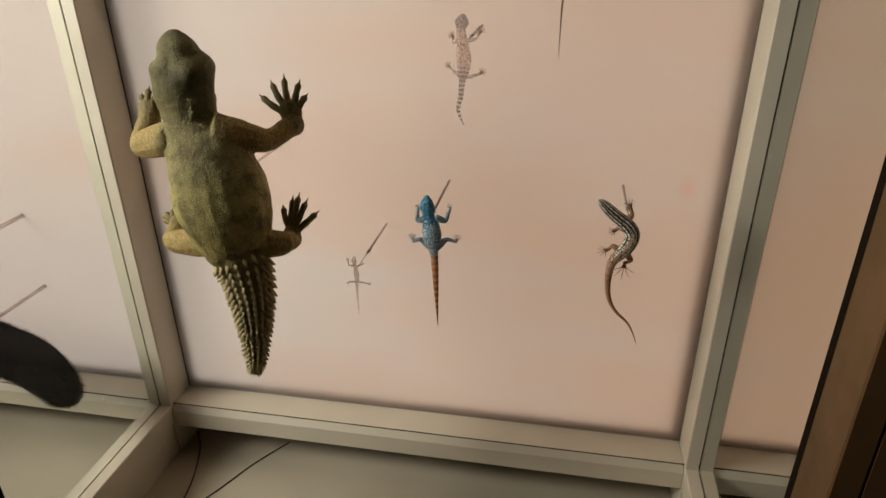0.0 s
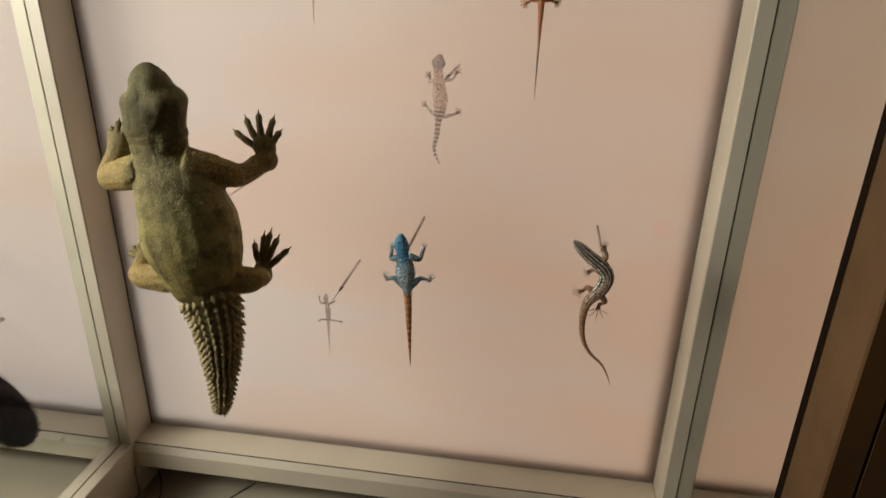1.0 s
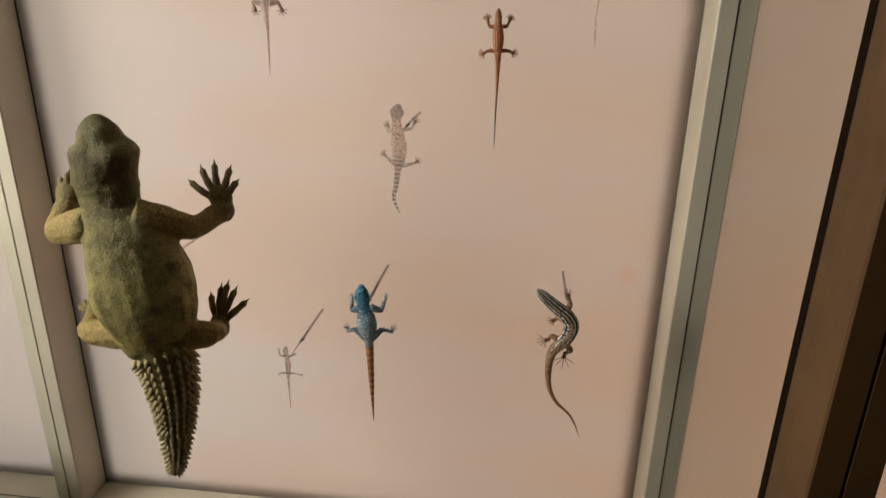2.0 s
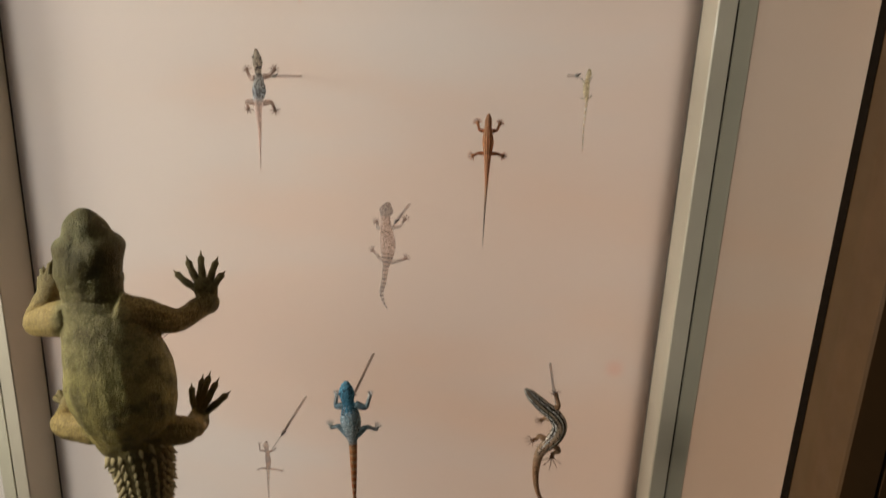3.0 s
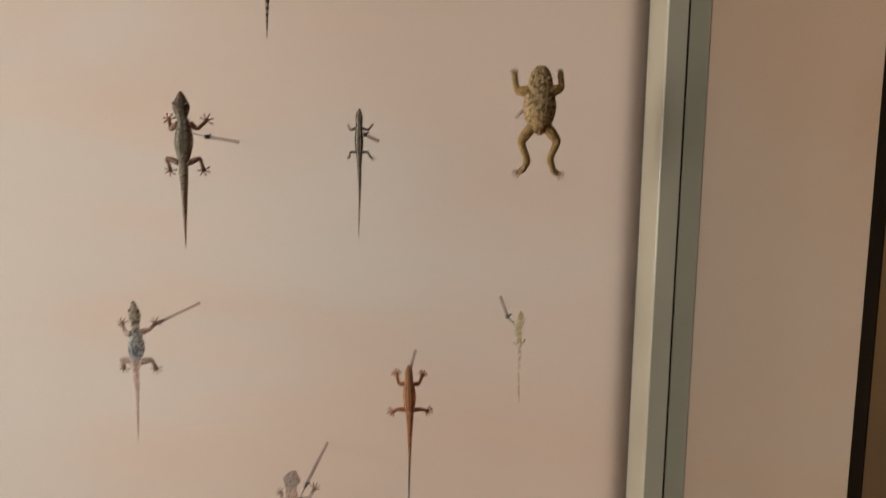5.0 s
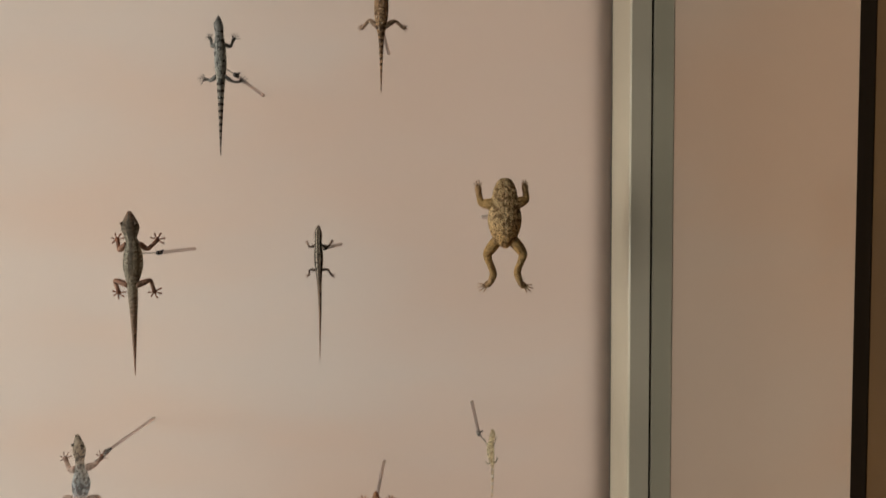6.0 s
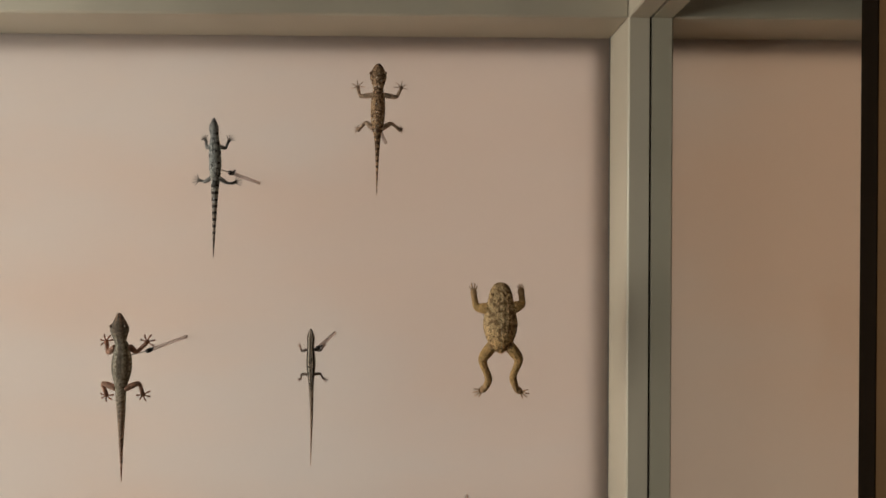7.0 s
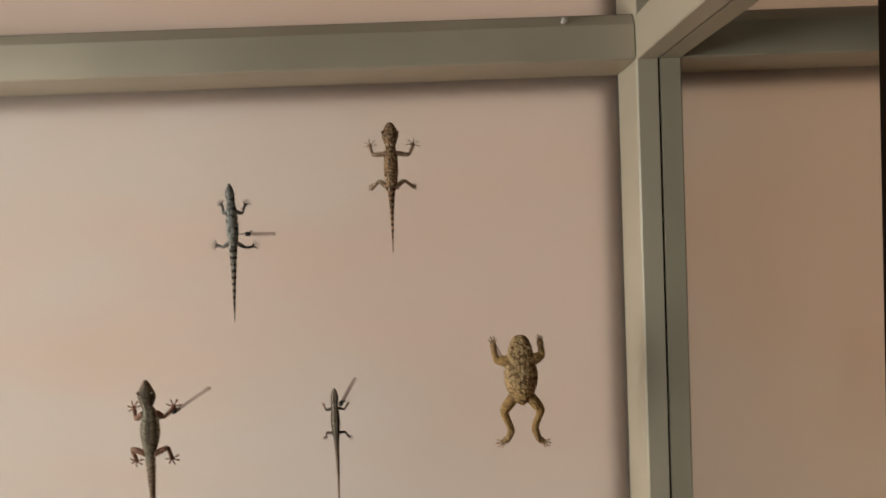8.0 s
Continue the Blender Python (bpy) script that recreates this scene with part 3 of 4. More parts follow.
model("lizard_specimen", (-0.0211, 0.845, 1.2117),
      [(-6, 68, 8), (-6, 62, 24), (-5.5, 52, 41), (-4.5, 36, 57), (-6, 22, 57), (-6.5, 0, 54), (-4, -18, 58), (5, -48, 84), (11.5, -75, 97), (13.5, -98, 100),
       (17, -120, 90), (18.5, -142, 70), (24, -158, 54), (28, -191, 45), (28, -221, 35), (25, -259, 24), (21, -290, 14), (16.5, -303, 5)],
      [[(18, -18, -6), (60, -37, 18), (76, -27, 48), (66, 14, 60)],
       [(-22, -28, -6), (-70, -44, 4), (-66, -22, 26), (-68, 6, 35)],
       [(36, -138, -2), (74, -140, 10), (65, -147, 36), (70, -104, 55)],
       [(0, -140, -2), (-60, -147, 8), (-62, -138, 34), (-76, -126, 40)]],
      GIRDLED, "large olive girdled lizard model with a spiny tail", "lizard", depth=0.74, leg=(0.31, 0.20), toe_w=0.082, foot_back=0, detail=spiny_tail, melt=(0.0013, 3),
      tips=[[(39, 0, 57), (51, 14, 61), (66, 20, 61), (82, 15, 63), (90, 2, 60)],
            [(-80, -7, 36), (-75, 3, 35), (-65, 10, 35), (-56, 6, 36), (-48, -4, 38)],
            [(51, -116, 55), (64, -105, 55), (72, -101, 55), (80, -108, 56), (92, -121, 55)],
            [(-86, -136, 40), (-80, -128, 40), (-71, -123, 40), (-62, -124, 41), (-52, -126, 42)]])

AGAMA = skin("blue_and_rust_skin", ((0.0, (0.17, 0.44, 0.62)), (0.17, (0.12, 0.37, 0.56)), (0.24, (0.42, 0.57, 0.65)), (0.40, (0.44, 0.52, 0.57)),
             (0.425, (0.42, 0.40, 0.35)), (0.445, (0.66, 0.28, 0.11)), (0.8, (0.58, 0.16, 0.06)), (1.0, (0.48, 0.12, 0.05))), (0.26, 0.38, 0.45), (0.92, 0.90, 0.87),
             blotch=((0.05, 0.085, 0.12), 0.0022, 0.44, 0.41), dots=((0.90, 0.92, 0.92), 0.0015, 0.30, 0.18, 0.42), bands=((0.74, 0.42, 0.22), 20, 0.46, 1.0), scale=0.0012, relief=0.6, see=0.15)
model("agama_specimen", (0.1977, 0.873, 1.0916),
      [(-4.2, 33.3, 4), (-4.2, 28, 11), (-3.9, 21, 15), (-2.7, 12.3, 12), (-0.5, 0, 18), (0.2, -9.6, 19.5), (1.6, -25.6, 10), (2.3, -32.2, 8.2),
       (3.4, -65.8, 5.6), (4.8, -114.9, 0.6)],
      [[(-6, 8.3), (-15, 5.7), (-14.1, 16.8), (-15.4, 22.5)], [(4, 10.8), (14.3, 6.9), (17.3, 18.2), (18.3, 25.5)],
       [(-1, -22.6), (-11.8, -14.1), (-19.3, -17.7), (-22, -9)], [(4, -22.8), (14.6, -12.1), (23.4, -15.3), (27.3, -7)]],
      AGAMA, "blue-headed agama model with a rust-red tail", "lizard", leg=(0.36, 0.16), fan=70, toe_w=0.05, eyes=(0.085, 0.85, 1.1))

TINY = skin("mottled_pale_skin", ((0.0, (0.85, 0.70, 0.60)), (0.3, (0.72, 0.45, 0.33)), (0.5, (0.78, 0.62, 0.54)), (1.0, (0.95, 0.85, 0.78))),
            (0.80, 0.55, 0.43), (0.95, 0.85, 0.78), blotch=((0.34, 0.17, 0.11), 0.0020, 0.44), bands=((0.95, 0.90, 0.86), 12, 0.45, 1.0), scale=0.001, see=0.6, clear=0.6)
model("gecko_specimen", (0.1089, 0.890, 1.0320),
      [(-0.2, 11.7, 2), (-0.6, 6.5, 5.6), (0, 0, 3.4), (1.1, -9.4, 6), (0.7, -21.4, 3.6), (0.4, -36.1, 2.2), (0.6, -61.6, 0.6)],
      [[(-1, 0.4), (-7.6, -0.2), (-8.4, 4.5), (-9.2, 8)], [(1.2, 0.1), (4.9, 0.6), (7.1, 1.5), (9, 2.4)],
       [(-0.2, -19.1), (-6.9, -20.2), (-10.5, -22.9), (-12.5, -25.5)], [(1.4, -18.9), (8.5, -20.3), (12.1, -21.9), (16.5, -23)]],
      TINY, "tiny pale speckled gecko model on a long rod", "gecko", leg=(0.36, 0.22), toe_w=0.10, eyes=(0.07, 0.8, 0.8))

SKINK = skin("striped_brown_skin", ((0.0, (0.34, 0.24, 0.16)), (0.10, (0.58, 0.45, 0.32)), (0.25, (0.64, 0.48, 0.34)), (0.42, (0.64, 0.43, 0.28)), (0.55, (0.48, 0.27, 0.15)), (1.0, (0.46, 0.22, 0.12))),
             (0.50, 0.30, 0.17), (0.18, 0.08, 0.042), lines=[((0.035, 0.028, 0.022), 0.26, 0.14, 0.22), ((1.0, 0.97, 0.90), 0.48, 0.12, 0.38), ((0.03, 0.024, 0.018), 0.67, 0.12, 0.32), ((0.92, 0.86, 0.76), 0.84, 0.09, 0.34)],
             dots=((0.03, 0.022, 0.016), 0.0021, 0.30, 0.04, 0.44), scale=0.0013, relief=0.4, coat=0.3, see=0.3)
model("skink_specimen", (0.3919, 0.883, 1.0930),
      [(-34.3, 34, 3.4), (-30.5, 30.5, 8.4), (-26, 26, 10.8), (-17.2, 18.4, 12.6), (-5.8, 9.4, 14), (-0.3, 0, 14.2), (-2.6, -11.2, 14.4), (-9.5, -20.8, 12.4),
       (-16.5, -31.7, 9), (-18.2, -50.7, 6.4), (-15.6, -69.9, 4.6), (-7.8, -85.1, 3.2), (5.5, -97.8, 2.3), (12.5, -110, 1.4), (17.6, -123.5, 0.4)],
      [[(-6.5, 15), (-2.3, 20.3), (-5.1, 26.9), (-6.8, 34.5)], [(-8.8, 6), (-12.9, 6.5), (-15.6, 3.2), (-21.5, -0.9)],
       [(-9.5, -17.5), (-17.5, -12.9), (-20.5, -18), (-29.5, -22.4)], [(-4, -20), (2.3, -28.1), (-3.9, -31.7), (-5, -47)]],
      SKINK, "curved brown skink model with pale back stripes", "lizard", leg=(0.42, 0.22), fan=95, toe_w=0.058, eyes=(0.035, 0.8, 0.8), reach=1.2)

PALE = skin("ghost_pale_skin", ((0.0, (0.50, 0.42, 0.38)), (0.1, (0.46, 0.40, 0.38)), (0.16, (0.84, 0.66, 0.58)), (0.5, (0.86, 0.68, 0.60)), (1.0, (0.97, 0.92, 0.90))),
            (0.97, 0.86, 0.80), (0.60, 0.40, 0.32), blotch=((0.22, 0.12, 0.07), 0.0022, 0.41), bands=((0.20, 0.16, 0.15), 25, 0.47, 1.0), scale=0.0011, see=0.6, clear=0.48)
model("gecko_specimen", (0.2239, 0.897, 1.2651),
      [(1.6, 24.9, 3), (0.8, 22, 8), (-0.2, 17.7, 12.7), (-0.9, 11.3, 8.5), (0, 0, 11.4), (1.8, -14.9, 14.2), (1, -28.5, 9.4), (0.1, -35.4, 5.9),
       (-1.4, -49.4, 4.9), (-3.4, -60.1, 3.8), (-0.7, -69.9, 2.2), (3, -76.5, 0.4)],
      [[(-3.9, 2.3), (-8.6, 0.1), (-8.6, 5), (-12.2, 8)], [(4.6, 2.5), (12.5, 3.4), (15.3, 8.6), (17.6, 13.4)],
       [(-3.1, -28.9), (-8.3, -24.8), (-11.8, -21.5), (-15.8, -19)], [(4.9, -30.1), (11.1, -29.1), (16.7, -27.2), (20.4, -24)]],
      PALE, "ghost-pale gecko model with a banded tail", "gecko", leg=(0.26, 0.17), fan=120, pad=1.3, toe_w=0.06, eyes=(0.06, 0.85, 1.1))

DARK = skin("grey_brown_gecko_skin", ((0.0, (0.52, 0.29, 0.18)), (0.07, (0.30, 0.22, 0.16)), (0.2, (0.54, 0.48, 0.37)), (0.42, (0.50, 0.43, 0.33)), (0.7, (0.48, 0.34, 0.25)), (1.0, (0.60, 0.36, 0.27))),
            (0.62, 0.37, 0.26), (0.46, 0.20, 0.12), blotch=((0.24, 0.175, 0.13), 0.0022, 0.42), lines=[((0.26, 0.21, 0.16), 0.08, 0.22, 0.36), ((0.28, 0.24, 0.19), 0.74, 0.12, 0.36)],
            scale=0.0011, see=0.4)
model("gecko_specimen", (0.1458, 0.902, 1.5470),
      [(-1, 18.7, 2.4), (-0.8, 14.5, 7), (-0.6, 7.9, 12.2), (-0.2, 0, 7.6), (0.8, -4.2, 9.8), (0.6, -17.4, 13.6), (0, -31.2, 7.5), (0, -37.5, 6.8),
       (0.3, -51.3, 5), (0.3, -67.7, 3), (0.3, -93.5, 0.5)],
      [[(-3.5, -3.8), (-9.3, -8.3), (-10.5, -1.7), (-12.5, 3)], [(5, -3.2), (10, -7.6), (15.6, -1.9), (18, 3)],
       [(-2.9, -31.5), (-13.1, -27.8), (-10.9, -35.6), (-11.4, -40.5)], [(2.9, -31.8), (11.8, -27.8), (13.1, -35), (14.6, -40)]],
      DARK, "dark grey-brown gecko model with reddish feet", "gecko", leg=(0.30, 0.18), fan=170, pad=1.6, toe_w=0.07, eyes=(0.075, 0.88, 1.2))

SPOTTED = skin("spotted_gecko_skin", ((0.0, (0.50, 0.44, 0.34)), (0.16, (0.58, 0.47, 0.36)), (0.24, (0.55, 0.56, 0.54)), (0.36, (0.52, 0.60, 0.66)), (0.44, (0.92, 0.74, 0.66)), (1.0, (0.78, 0.60, 0.52))),
               (0.90, 0.70, 0.60), (0.55, 0.37, 0.29), blotch=((0.07, 0.05, 0.04), 0.0026, 0.475, 0.40), scale=0.0011, see=0.5, clear=0.28)
model("gecko_specimen", (0.1116, 0.893, 1.3969),
      [(-1.4, 19.2, 2), (-0.6, 13.1, 6.6), (-0.2, 8, 8.6), (0, 0, 5.6), (0.4, -8.1, 9.2), (0.4, -15.5, 12), (-0.9, -25.2, 8.1), (-0.7, -35.7, 5.6),
       (-0.2, -50.7, 3), (-0.6, -86.3, 0.4)],
      [[(-2.9, -4.8), (-7.6, -5.7), (-10.8, 0.8), (-12.6, 5)], [(4, -3.6), (9.2, -2.2), (12.9, 1.8), (14.6, 6.4)],
       [(-3, -26), (-12.2, -24.1), (-10.7, -30.3), (-12, -35)], [(3.2, -25.8), (10.6, -24.1), (12.6, -30), (13.5, -35)]],
      SPOTTED, "spotted gecko model with a blue-grey back", "gecko", leg=(0.40, 0.22), fan=160, pad=1.5, toe_w=0.07, eyes=(0.07, 0.9, 1.1))

RED = skin("copper_red_skin", ((0.0, (0.48, 0.25, 0.14)), (0.2, (0.72, 0.31, 0.14)), (0.45, (0.70, 0.33, 0.17)), (0.62, (0.60, 0.40, 0.27)), (0.78, (0.46, 0.40, 0.36)), (1.0, (0.34, 0.31, 0.30))),
           (0.52, 0.18, 0.075), (0.74, 0.34, 0.17), lines=[((0.44, 0.16, 0.07), 0.0, 0.09, 0.5), ((0.86, 0.52, 0.31), 0.25, 0.09, 0.6), ((0.40, 0.15, 0.065), 0.5, 0.09, 0.5), ((0.82, 0.48, 0.28), 0.72, 0.09, 0.5)],
           bands=((0.24, 0.20, 0.18), 40, 0.62, 1.0), scale=0.001, coat=0.3, see=0.3)
model("skink_specimen", (0.3101, 0.902, 1.3476),
      [(-0.8, 23.5, 1.6), (-0.7, 18, 5.8), (-0.7, 11.3, 6.3), (0, 0, 9.7), (0.2, -10.6, 6.8), (0.4, -19, 5.2), (0.6, -39, 2.8), (0.5, -59.3, 1.7), (0.5, -94.5, 0.4)],
      [[(-2.8, 8.9), (-7.8, 8.6), (-9.5, 13.6), (-10.8, 18.4)], [(2.8, 9.1), (6.9, 9.1), (8.8, 14), (10.4, 18.2)],
       [(-2.4, -10.7), (-7.9, -10.5), (-11.2, -12.6), (-16.2, -14.8)], [(3, -10.5), (8.3, -10.3), (11.5, -11.6), (16.6, -13.2)]],
      RED, "slim copper-red skink model with a grey tail tip", "lizard", leg=(0.34, 0.24), fan=120, pad=1.25, toe_w=0.11, eyes=(0.03, 0.8, 0.6))

YELLOW = skin("straw_pale_skin", ((0.0, (0.86, 0.80, 0.60)), (0.3, (0.94, 0.88, 0.68)), (0.42, (0.90, 0.80, 0.64)), (1.0, (0.86, 0.72, 0.58))), (0.97, 0.91, 0.78),
              blotch=((0.56, 0.48, 0.30), 0.0022, 0.42, 0.4), bands=((1.0, 0.98, 0.94), 13, 0.42, 1.0), scale=0.001, see=0.8, clear=0.25)
model("gecko_specimen", (0.3896, 0.910, 1.3965),
      [(1.4, 14.7, 1.4), (1.5, 11.1, 4), (0.6, 6.6, 3.6), (0, 0, 5.5), (0.6, -6.7, 4.3), (1.3, -10.8, 2.6), (1.3, -20.1, 2.2), (1, -33.6, 1.9), (2, -54.8, 1.1)],
      [[(0.7, 5.2), (3, 3.8), (4.1, 6.7), (4.5, 10)], [(-0.8, 5.1), (-2.4, 3.3), (-3.4, 5), (-4.2, 7)],
       [(0.1, -8.5), (-1.5, -10.9), (-2.6, -10), (-4, -9.3)], [(1.6, -8.4), (3.7, -9.8), (4.8, -8), (5.6, -6.6)]],
      YELLOW, "small straw-yellow gecko model with a ringed tail", "gecko", leg=(0.24, 0.16), toe_w=0.07, eyes=(0.05, 0.8, 0.5))

STRIPED = skin("black_striped_skin", ((0.0, (0.42, 0.30, 0.22)), (0.2, (0.56, 0.45, 0.34)), (0.5, (0.46, 0.33, 0.24)), (1.0, (0.58, 0.36, 0.26))), (0.17, 0.12, 0.09), (0.60, 0.40, 0.30),
               lines=[((0.045, 0.036, 0.028), 0.12, 0.08, 0.40), ((0.018, 0.015, 0.013), 0.68, 0.17, 0.38), ((0.95, 0.84, 0.70), 0.42, 0.10, 0.38)],
               dots=((0.04, 0.03, 0.025), 0.0015, 0.22, 0.16, 0.6), scale=0.0009, coat=0.3, see=0.25)
model("lizard_specimen", (0.2721, 0.901, 1.5440),
      [(0.1, 11.5, 1.3), (0.1, 6.2, 5.2), (0, 0, 4.8), (0.1, -10.7, 6.4), (0.2, -19.5, 4.9), (0.4, -27.6, 3.4), (0.6, -48.1, 1.9), (0.1, -80.1, 0.4)],
      [[(-1.8, -2.1), (-6.2, -3.6), (-7.5, -1.1), (-9, 1.4)], [(2, -2), (6.3, -3.4), (8, -0.8), (9.8, 1.6)],
       [(-1.6, -18.9), (-6.5, -18.8), (-6.9, -22.3), (-9.8, -24)], [(1.9, -18.8), (6.4, -18.6), (7.6, -21.8), (11.4, -24.4)]],
      STRIPED, "small slender lizard model with black side stripes", "lizard", leg=(0.30, 0.20), fan=70, toe_w=0.06, eyes=(0.045, 0.85, 0.5))

TOAD = skin("mottled_toad_skin", ((0.0, (0.62, 0.42, 0.21)), (0.5, (0.70, 0.49, 0.26)), (1.0, (0.70, 0.43, 0.18))), (0.68, 0.42, 0.17), (0.58, 0.36, 0.19),
            blotch=((0.24, 0.135, 0.06), 0.0025, 0.47), soft=0.05, lines=[((0.80, 0.64, 0.40), 0.0, 0.06, 0.9)], scale=0.0018, relief=0.7, see=0.2, speck=(0.8, 1.2))
model("toad_specimen", (0.3991, 0.902, 1.5742),
      [(0.4, 12.6, 5), (0.3, 10.5, 10.5), (0.1, 6, 15), (0, 0, 17.6), (-0.1, -7, 20.5), (-0.1, -15.3, 23.5), (0, -24.1, 20), (0.2, -30.5, 12.5), (0.6, -35.4, 2.4)],
      [[(-7, -5.1), (-16.3, -4.6), (-17.8, 3.7), (-18.4, 12.2)], [(7.5, -5.1), (15.1, -1.9), (14.2, 5.1), (13.8, 12)],
       [(-5.2, -29.5), (-12.7, -39.4), (-7.3, -52.7), (-9.7, -59), (-18.6, -64)], [(5.4, -29.5), (13.3, -39.3), (8.3, -51.4), (11.1, -59.9), (20, -64.8)]],
      TOAD, "mottled yellow-brown toad model with stretched hind legs", "toad", depth=0.5, leg=(0.33, 0.17), toes=4, fan=52, toe_w=0.045, eyes=(0.17, 0.72, 1.7), melt=(0.0005, 3))

SLATE = skin("slate_blue_skin", ((0.0, (0.33, 0.31, 0.29)), (0.3, (0.46, 0.45, 0.42)), (0.5, (0.50, 0.45, 0.38)), (0.7, (0.46, 0.36, 0.29)), (1.0, (0.26, 0.19, 0.16))), (0.36, 0.35, 0.33), (0.11, 0.095, 0.08),
             blotch=((0.05, 0.048, 0.046), 0.0024, 0.455, 0.5), dots=((0.72, 0.71, 0.67), 0.0019, 0.18, 0.1, 0.6), bands=((0.085, 0.065, 0.055), 21, 0.48, 1.0), scale=0.0009, relief=0.5, see=0.15)
model("lizard_specimen", (0.2073, 0.904, 1.6757),
      [(-0.6, 20.7, 1.3), (-0.6, 14.5, 6.3), (-0.2, 8.8, 5.6), (0, 0, 7.7), (0.3, -11.3, 8.2), (0.3, -20.1, 6.3), (0.1, -26.4, 5.2), (-0.2, -41.6, 3.3), (-0.6, -58, 1.8), (-0.9, -73, 0.4)],
      [[(-2.6, 1.9), (-6, 0.5), (-6.6, 5.3), (-9.2, 9.6)], [(3, 1.6), (6.9, 0.4), (7.9, 4.5), (10.5, 9.6)],
       [(-2.6, -19.5), (-7.2, -22.3), (-9.3, -21.2), (-16, -20)], [(3, -19.5), (7.6, -22.9), (11, -22.8), (16.6, -20.4)]],
      SLATE, "slate-blue rock lizard model with a dark ringed tail", "lizard", leg=(0.34, 0.20), fan=80, toe_w=0.07, eyes=(0.05, 0.85, 0.7), reach=1.15)

BROWN = skin("brown_speckled_skin", ((0.0, (0.50, 0.31, 0.18)), (0.4, (0.60, 0.375, 0.21)), (1.0, (0.62, 0.36, 0.20))), (0.68, 0.47, 0.32), (0.62, 0.42, 0.29),
             blotch=((0.13, 0.065, 0.036), 0.0016, 0.475), dots=((0.82, 0.68, 0.52), 0.0024, 0.17, 0.1, 0.6), bands=((0.19, 0.115, 0.068), 22, 0.50, 1.0), scale=0.001, relief=0.6, see=0.25)
model("gecko_specimen", (0.3160, 0.908, 1.7178),
      [(0, 16.4, 3), (0.1, 13.4, 7.4), (0.1, 7.6, 11.4), (0, 0, 7), (0, -6.4, 9.2), (-0.2, -17.9, 9.6), (-0.4, -27.4, 7.4), (-0.4, -33.2, 4.6), (-0.5, -44.6, 2.7), (-0.9, -72.4, 0.4)],
      [[(-3.5, -4.5), (-12.3, -5.3), (-13.9, 0.5), (-14.6, 5.6)], [(3.7, -4.4), (12.5, -5.8), (15.1, 0.1), (16, 5.6)],
       [(-3.1, -27.4), (-8.5, -22.4), (-13.5, -27.8), (-16, -25.5)], [(2.5, -27.4), (8.8, -22.9), (14.3, -27.6), (17, -26)]],
      BROWN, "brown speckled gecko model with spread toes", "gecko", leg=(0.30, 0.19), fan=165, pad=1.2, toe_w=0.06, eyes=(0.08, 0.92, 1.1))

# rods: place in the panel, depth of the mount, depth of the collar, drift of the wire
support_rod(-0.018, 1.124, 0.880, 0.905, label="grey support rod behind the large lizard")
for x, z, body, collar, lean, dark in (
        (0.193, 1.0945, 0.876, 0.900, (0.002, -0.002), False), (0.114, 1.0335, 0.891, 0.921, (-0.004, -0.005), False),
        (0.3895, 1.0995, 0.886, 0.930, (0, -0.002), False), (0.1142, 1.3935, 0.895, 0.922, (-0.001, -0.003), False),
        (0.2285, 1.2675, 0.899, 0.918, (-0.001, -0.004), False), (0.1515, 1.536, 0.905, 0.930, (-0.002, 0.001), True),
        (0.2107, 1.6622, 0.906, 0.926, (-0.001, 0), True), (0.382, 1.405, 0.911, 0.918, (0.004, -0.003), False),
        (0.2728, 1.539, 0.903, 0.922, (0, 0), True), (0.3143, 1.696, 0.910, 0.925, (0, 0), False),
        (0.3075, 1.355, 0.904, 0.922, (0.001, -0.004), False), (0.3915, 1.561, 0.906, 0.925, (0.002, -0.002), False)):
    support_rod(x, z, body, collar, lean, dark=dark,
                label="grey support rod with a black collar in the pink panel" if dark else "grey support rod with a steel collar in the pink panel")
for z in (1.010, 0.899):
    support_rod(-0.404, z, 0.80, 0.83, (-0.01, 0), 0.0028, "thick grey support rod in the next bay")

# ---- next bay: the end of a black tail ----


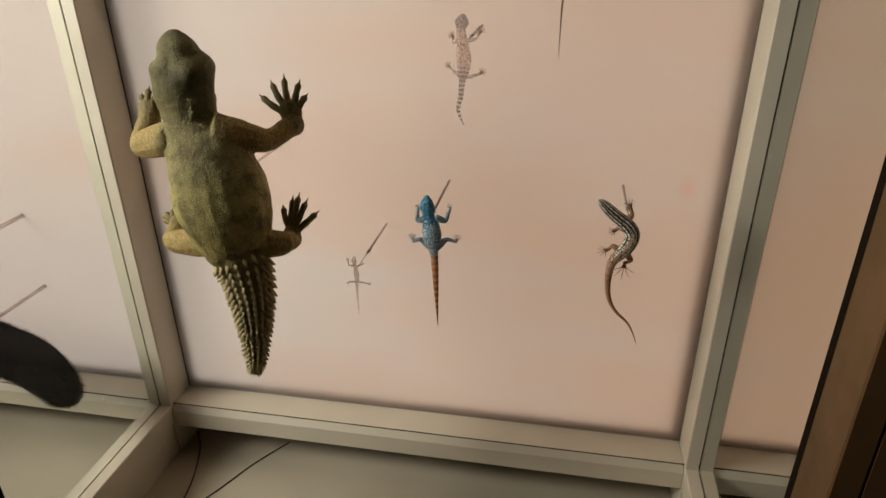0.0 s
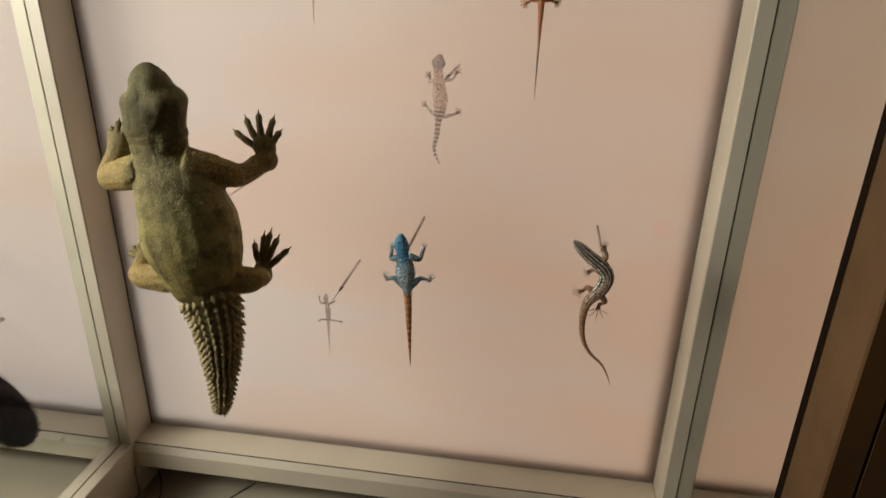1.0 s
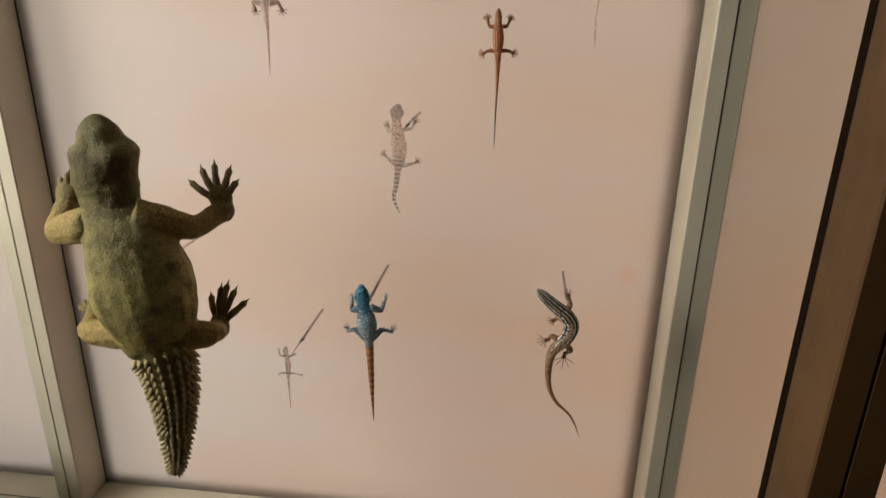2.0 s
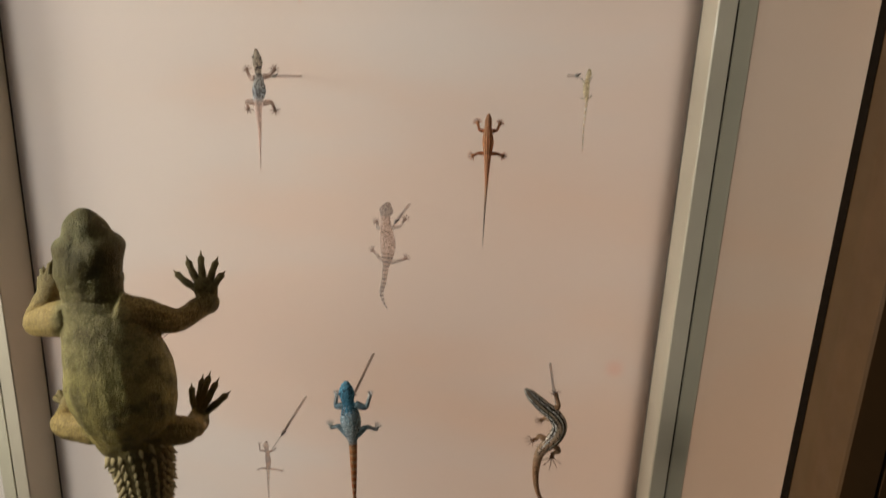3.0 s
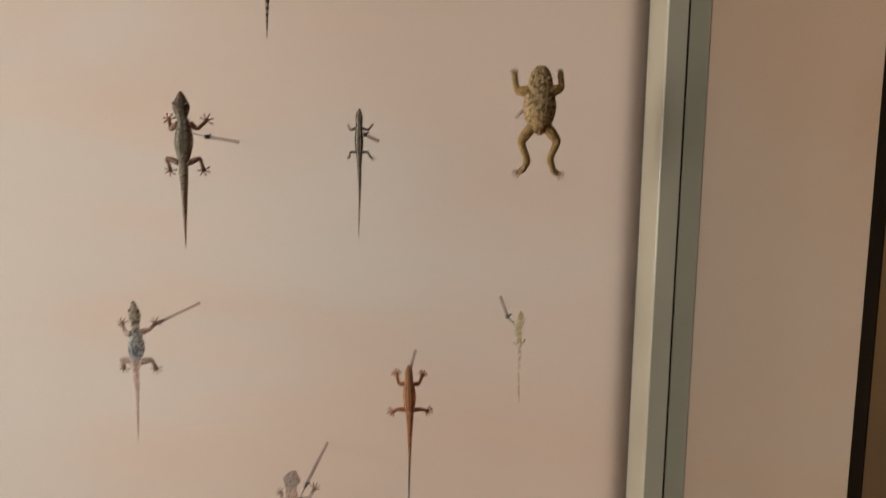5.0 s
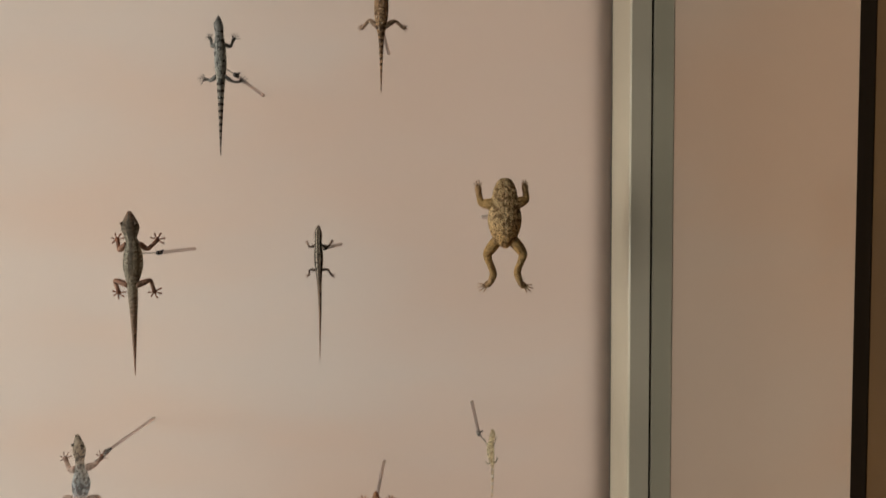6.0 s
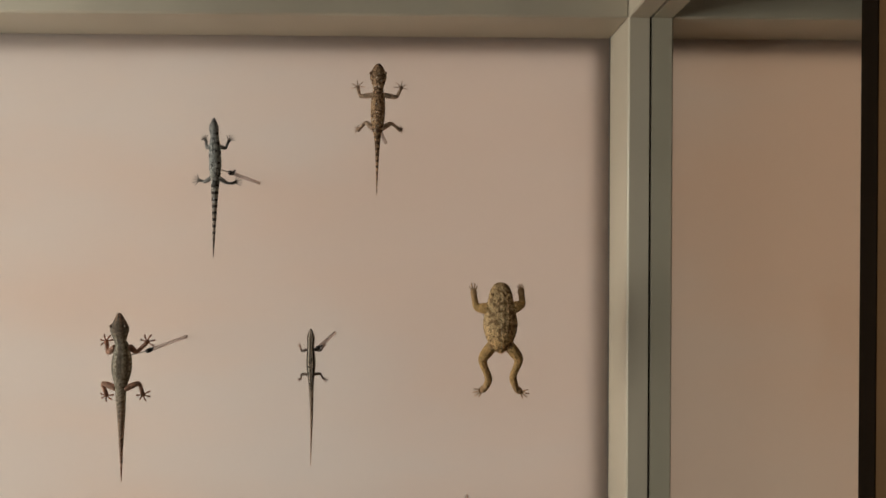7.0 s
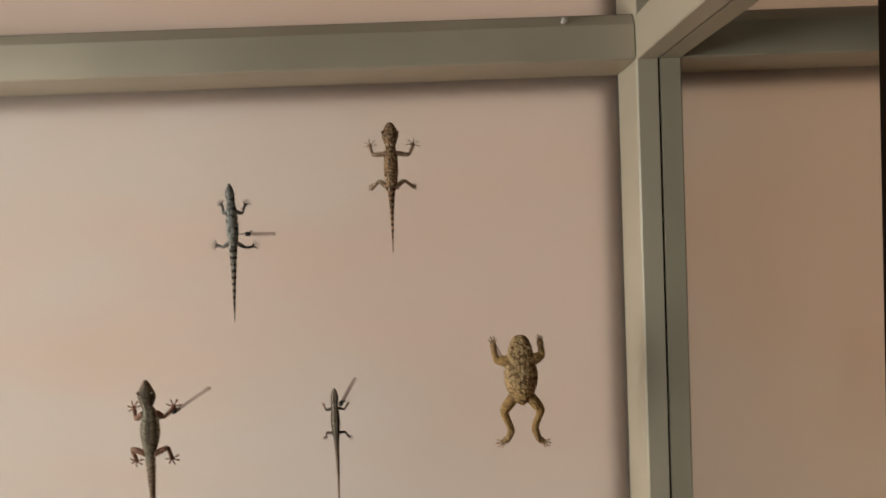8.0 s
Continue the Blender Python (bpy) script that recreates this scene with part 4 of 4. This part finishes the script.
def furred_tail():
    bm = bmesh.new()
    bm.verts.layers.float_vector.new("place")
    run = smooth_run([(-0.56, 0.94, 0.034), (-0.42, 0.915, 0.034), (-0.358, 0.898, 0.033), (-0.316, 0.881, 0.032), (-0.293, 0.856, 0.028),
                      (-0.284, 0.838, 0.020), (-0.283, 0.829, 0.007)], 8)
    path = [Vector((p.x, 0, p.y)) for p in run]
    along(path, [p.z for p in run], 20, bm, None, 0.85)
    rng = random.Random(9)
    for i in range(1, len(path) - 1):
        d = (path[i + 1] - path[i - 1]).normalized()
        side = d.cross(Vector((0, 1, 0))).normalized()
        for k in range(220):
            a = rng.uniform(0, 2 * math.pi)
            out = side * math.cos(a) + Vector((0, 1, 0)) * math.sin(a) * 0.85
            base = path[i] + d * rng.uniform(-0.004, 0.004) + out * run[i].z * 0.97
            tang = out.cross(d).normalized() * 0.0005
            tip = base + out * rng.uniform(0.002, 0.008) + d * rng.uniform(0.002, 0.006)
            bm.faces.new([bm.verts.new(c) for c in (base - tang, base + tang, tip)])
    return bm


FUR = painted("black_fur", (0.0035, 0.003, 0.003), 0.95, 0.1)
FUR.node_tree.nodes["Principled BSDF"].inputs["Specular IOR Level"].default_value = 0.03
tail = tagged(part("furred_tail", furred_tail(), FUR, smooth=True), "end of a thick black furred tail in the next bay", "tail")
tail.location = (0.004, 0.86, -0.006)

# ---- cables on the base ----


def cable(points):
    bm = bmesh.new()
    run = smooth_run([(x, y, 0) for x, y in points], 8)
    z = BASE_Z + 0.0009
    pts = [Vector((p.x, p.y, z)) for p in run]
    along(pts, [0.0009] * len(pts), 8, bm)
    return tagged(part("cable", bm, CABLE, smooth=True), "thin black cable lying on the white base", "cable", "cables on the base")


cable(((-0.204, 0.995), (-0.182, 0.965), (-0.164, 0.92), (-0.152, 0.87), (-0.152, 0.80), (-0.165, 0.70)))
cable(((-0.052, 0.995), (-0.085, 0.945), (-0.110, 0.895), (-0.130, 0.855), (-0.150, 0.79), (-0.158, 0.70)))
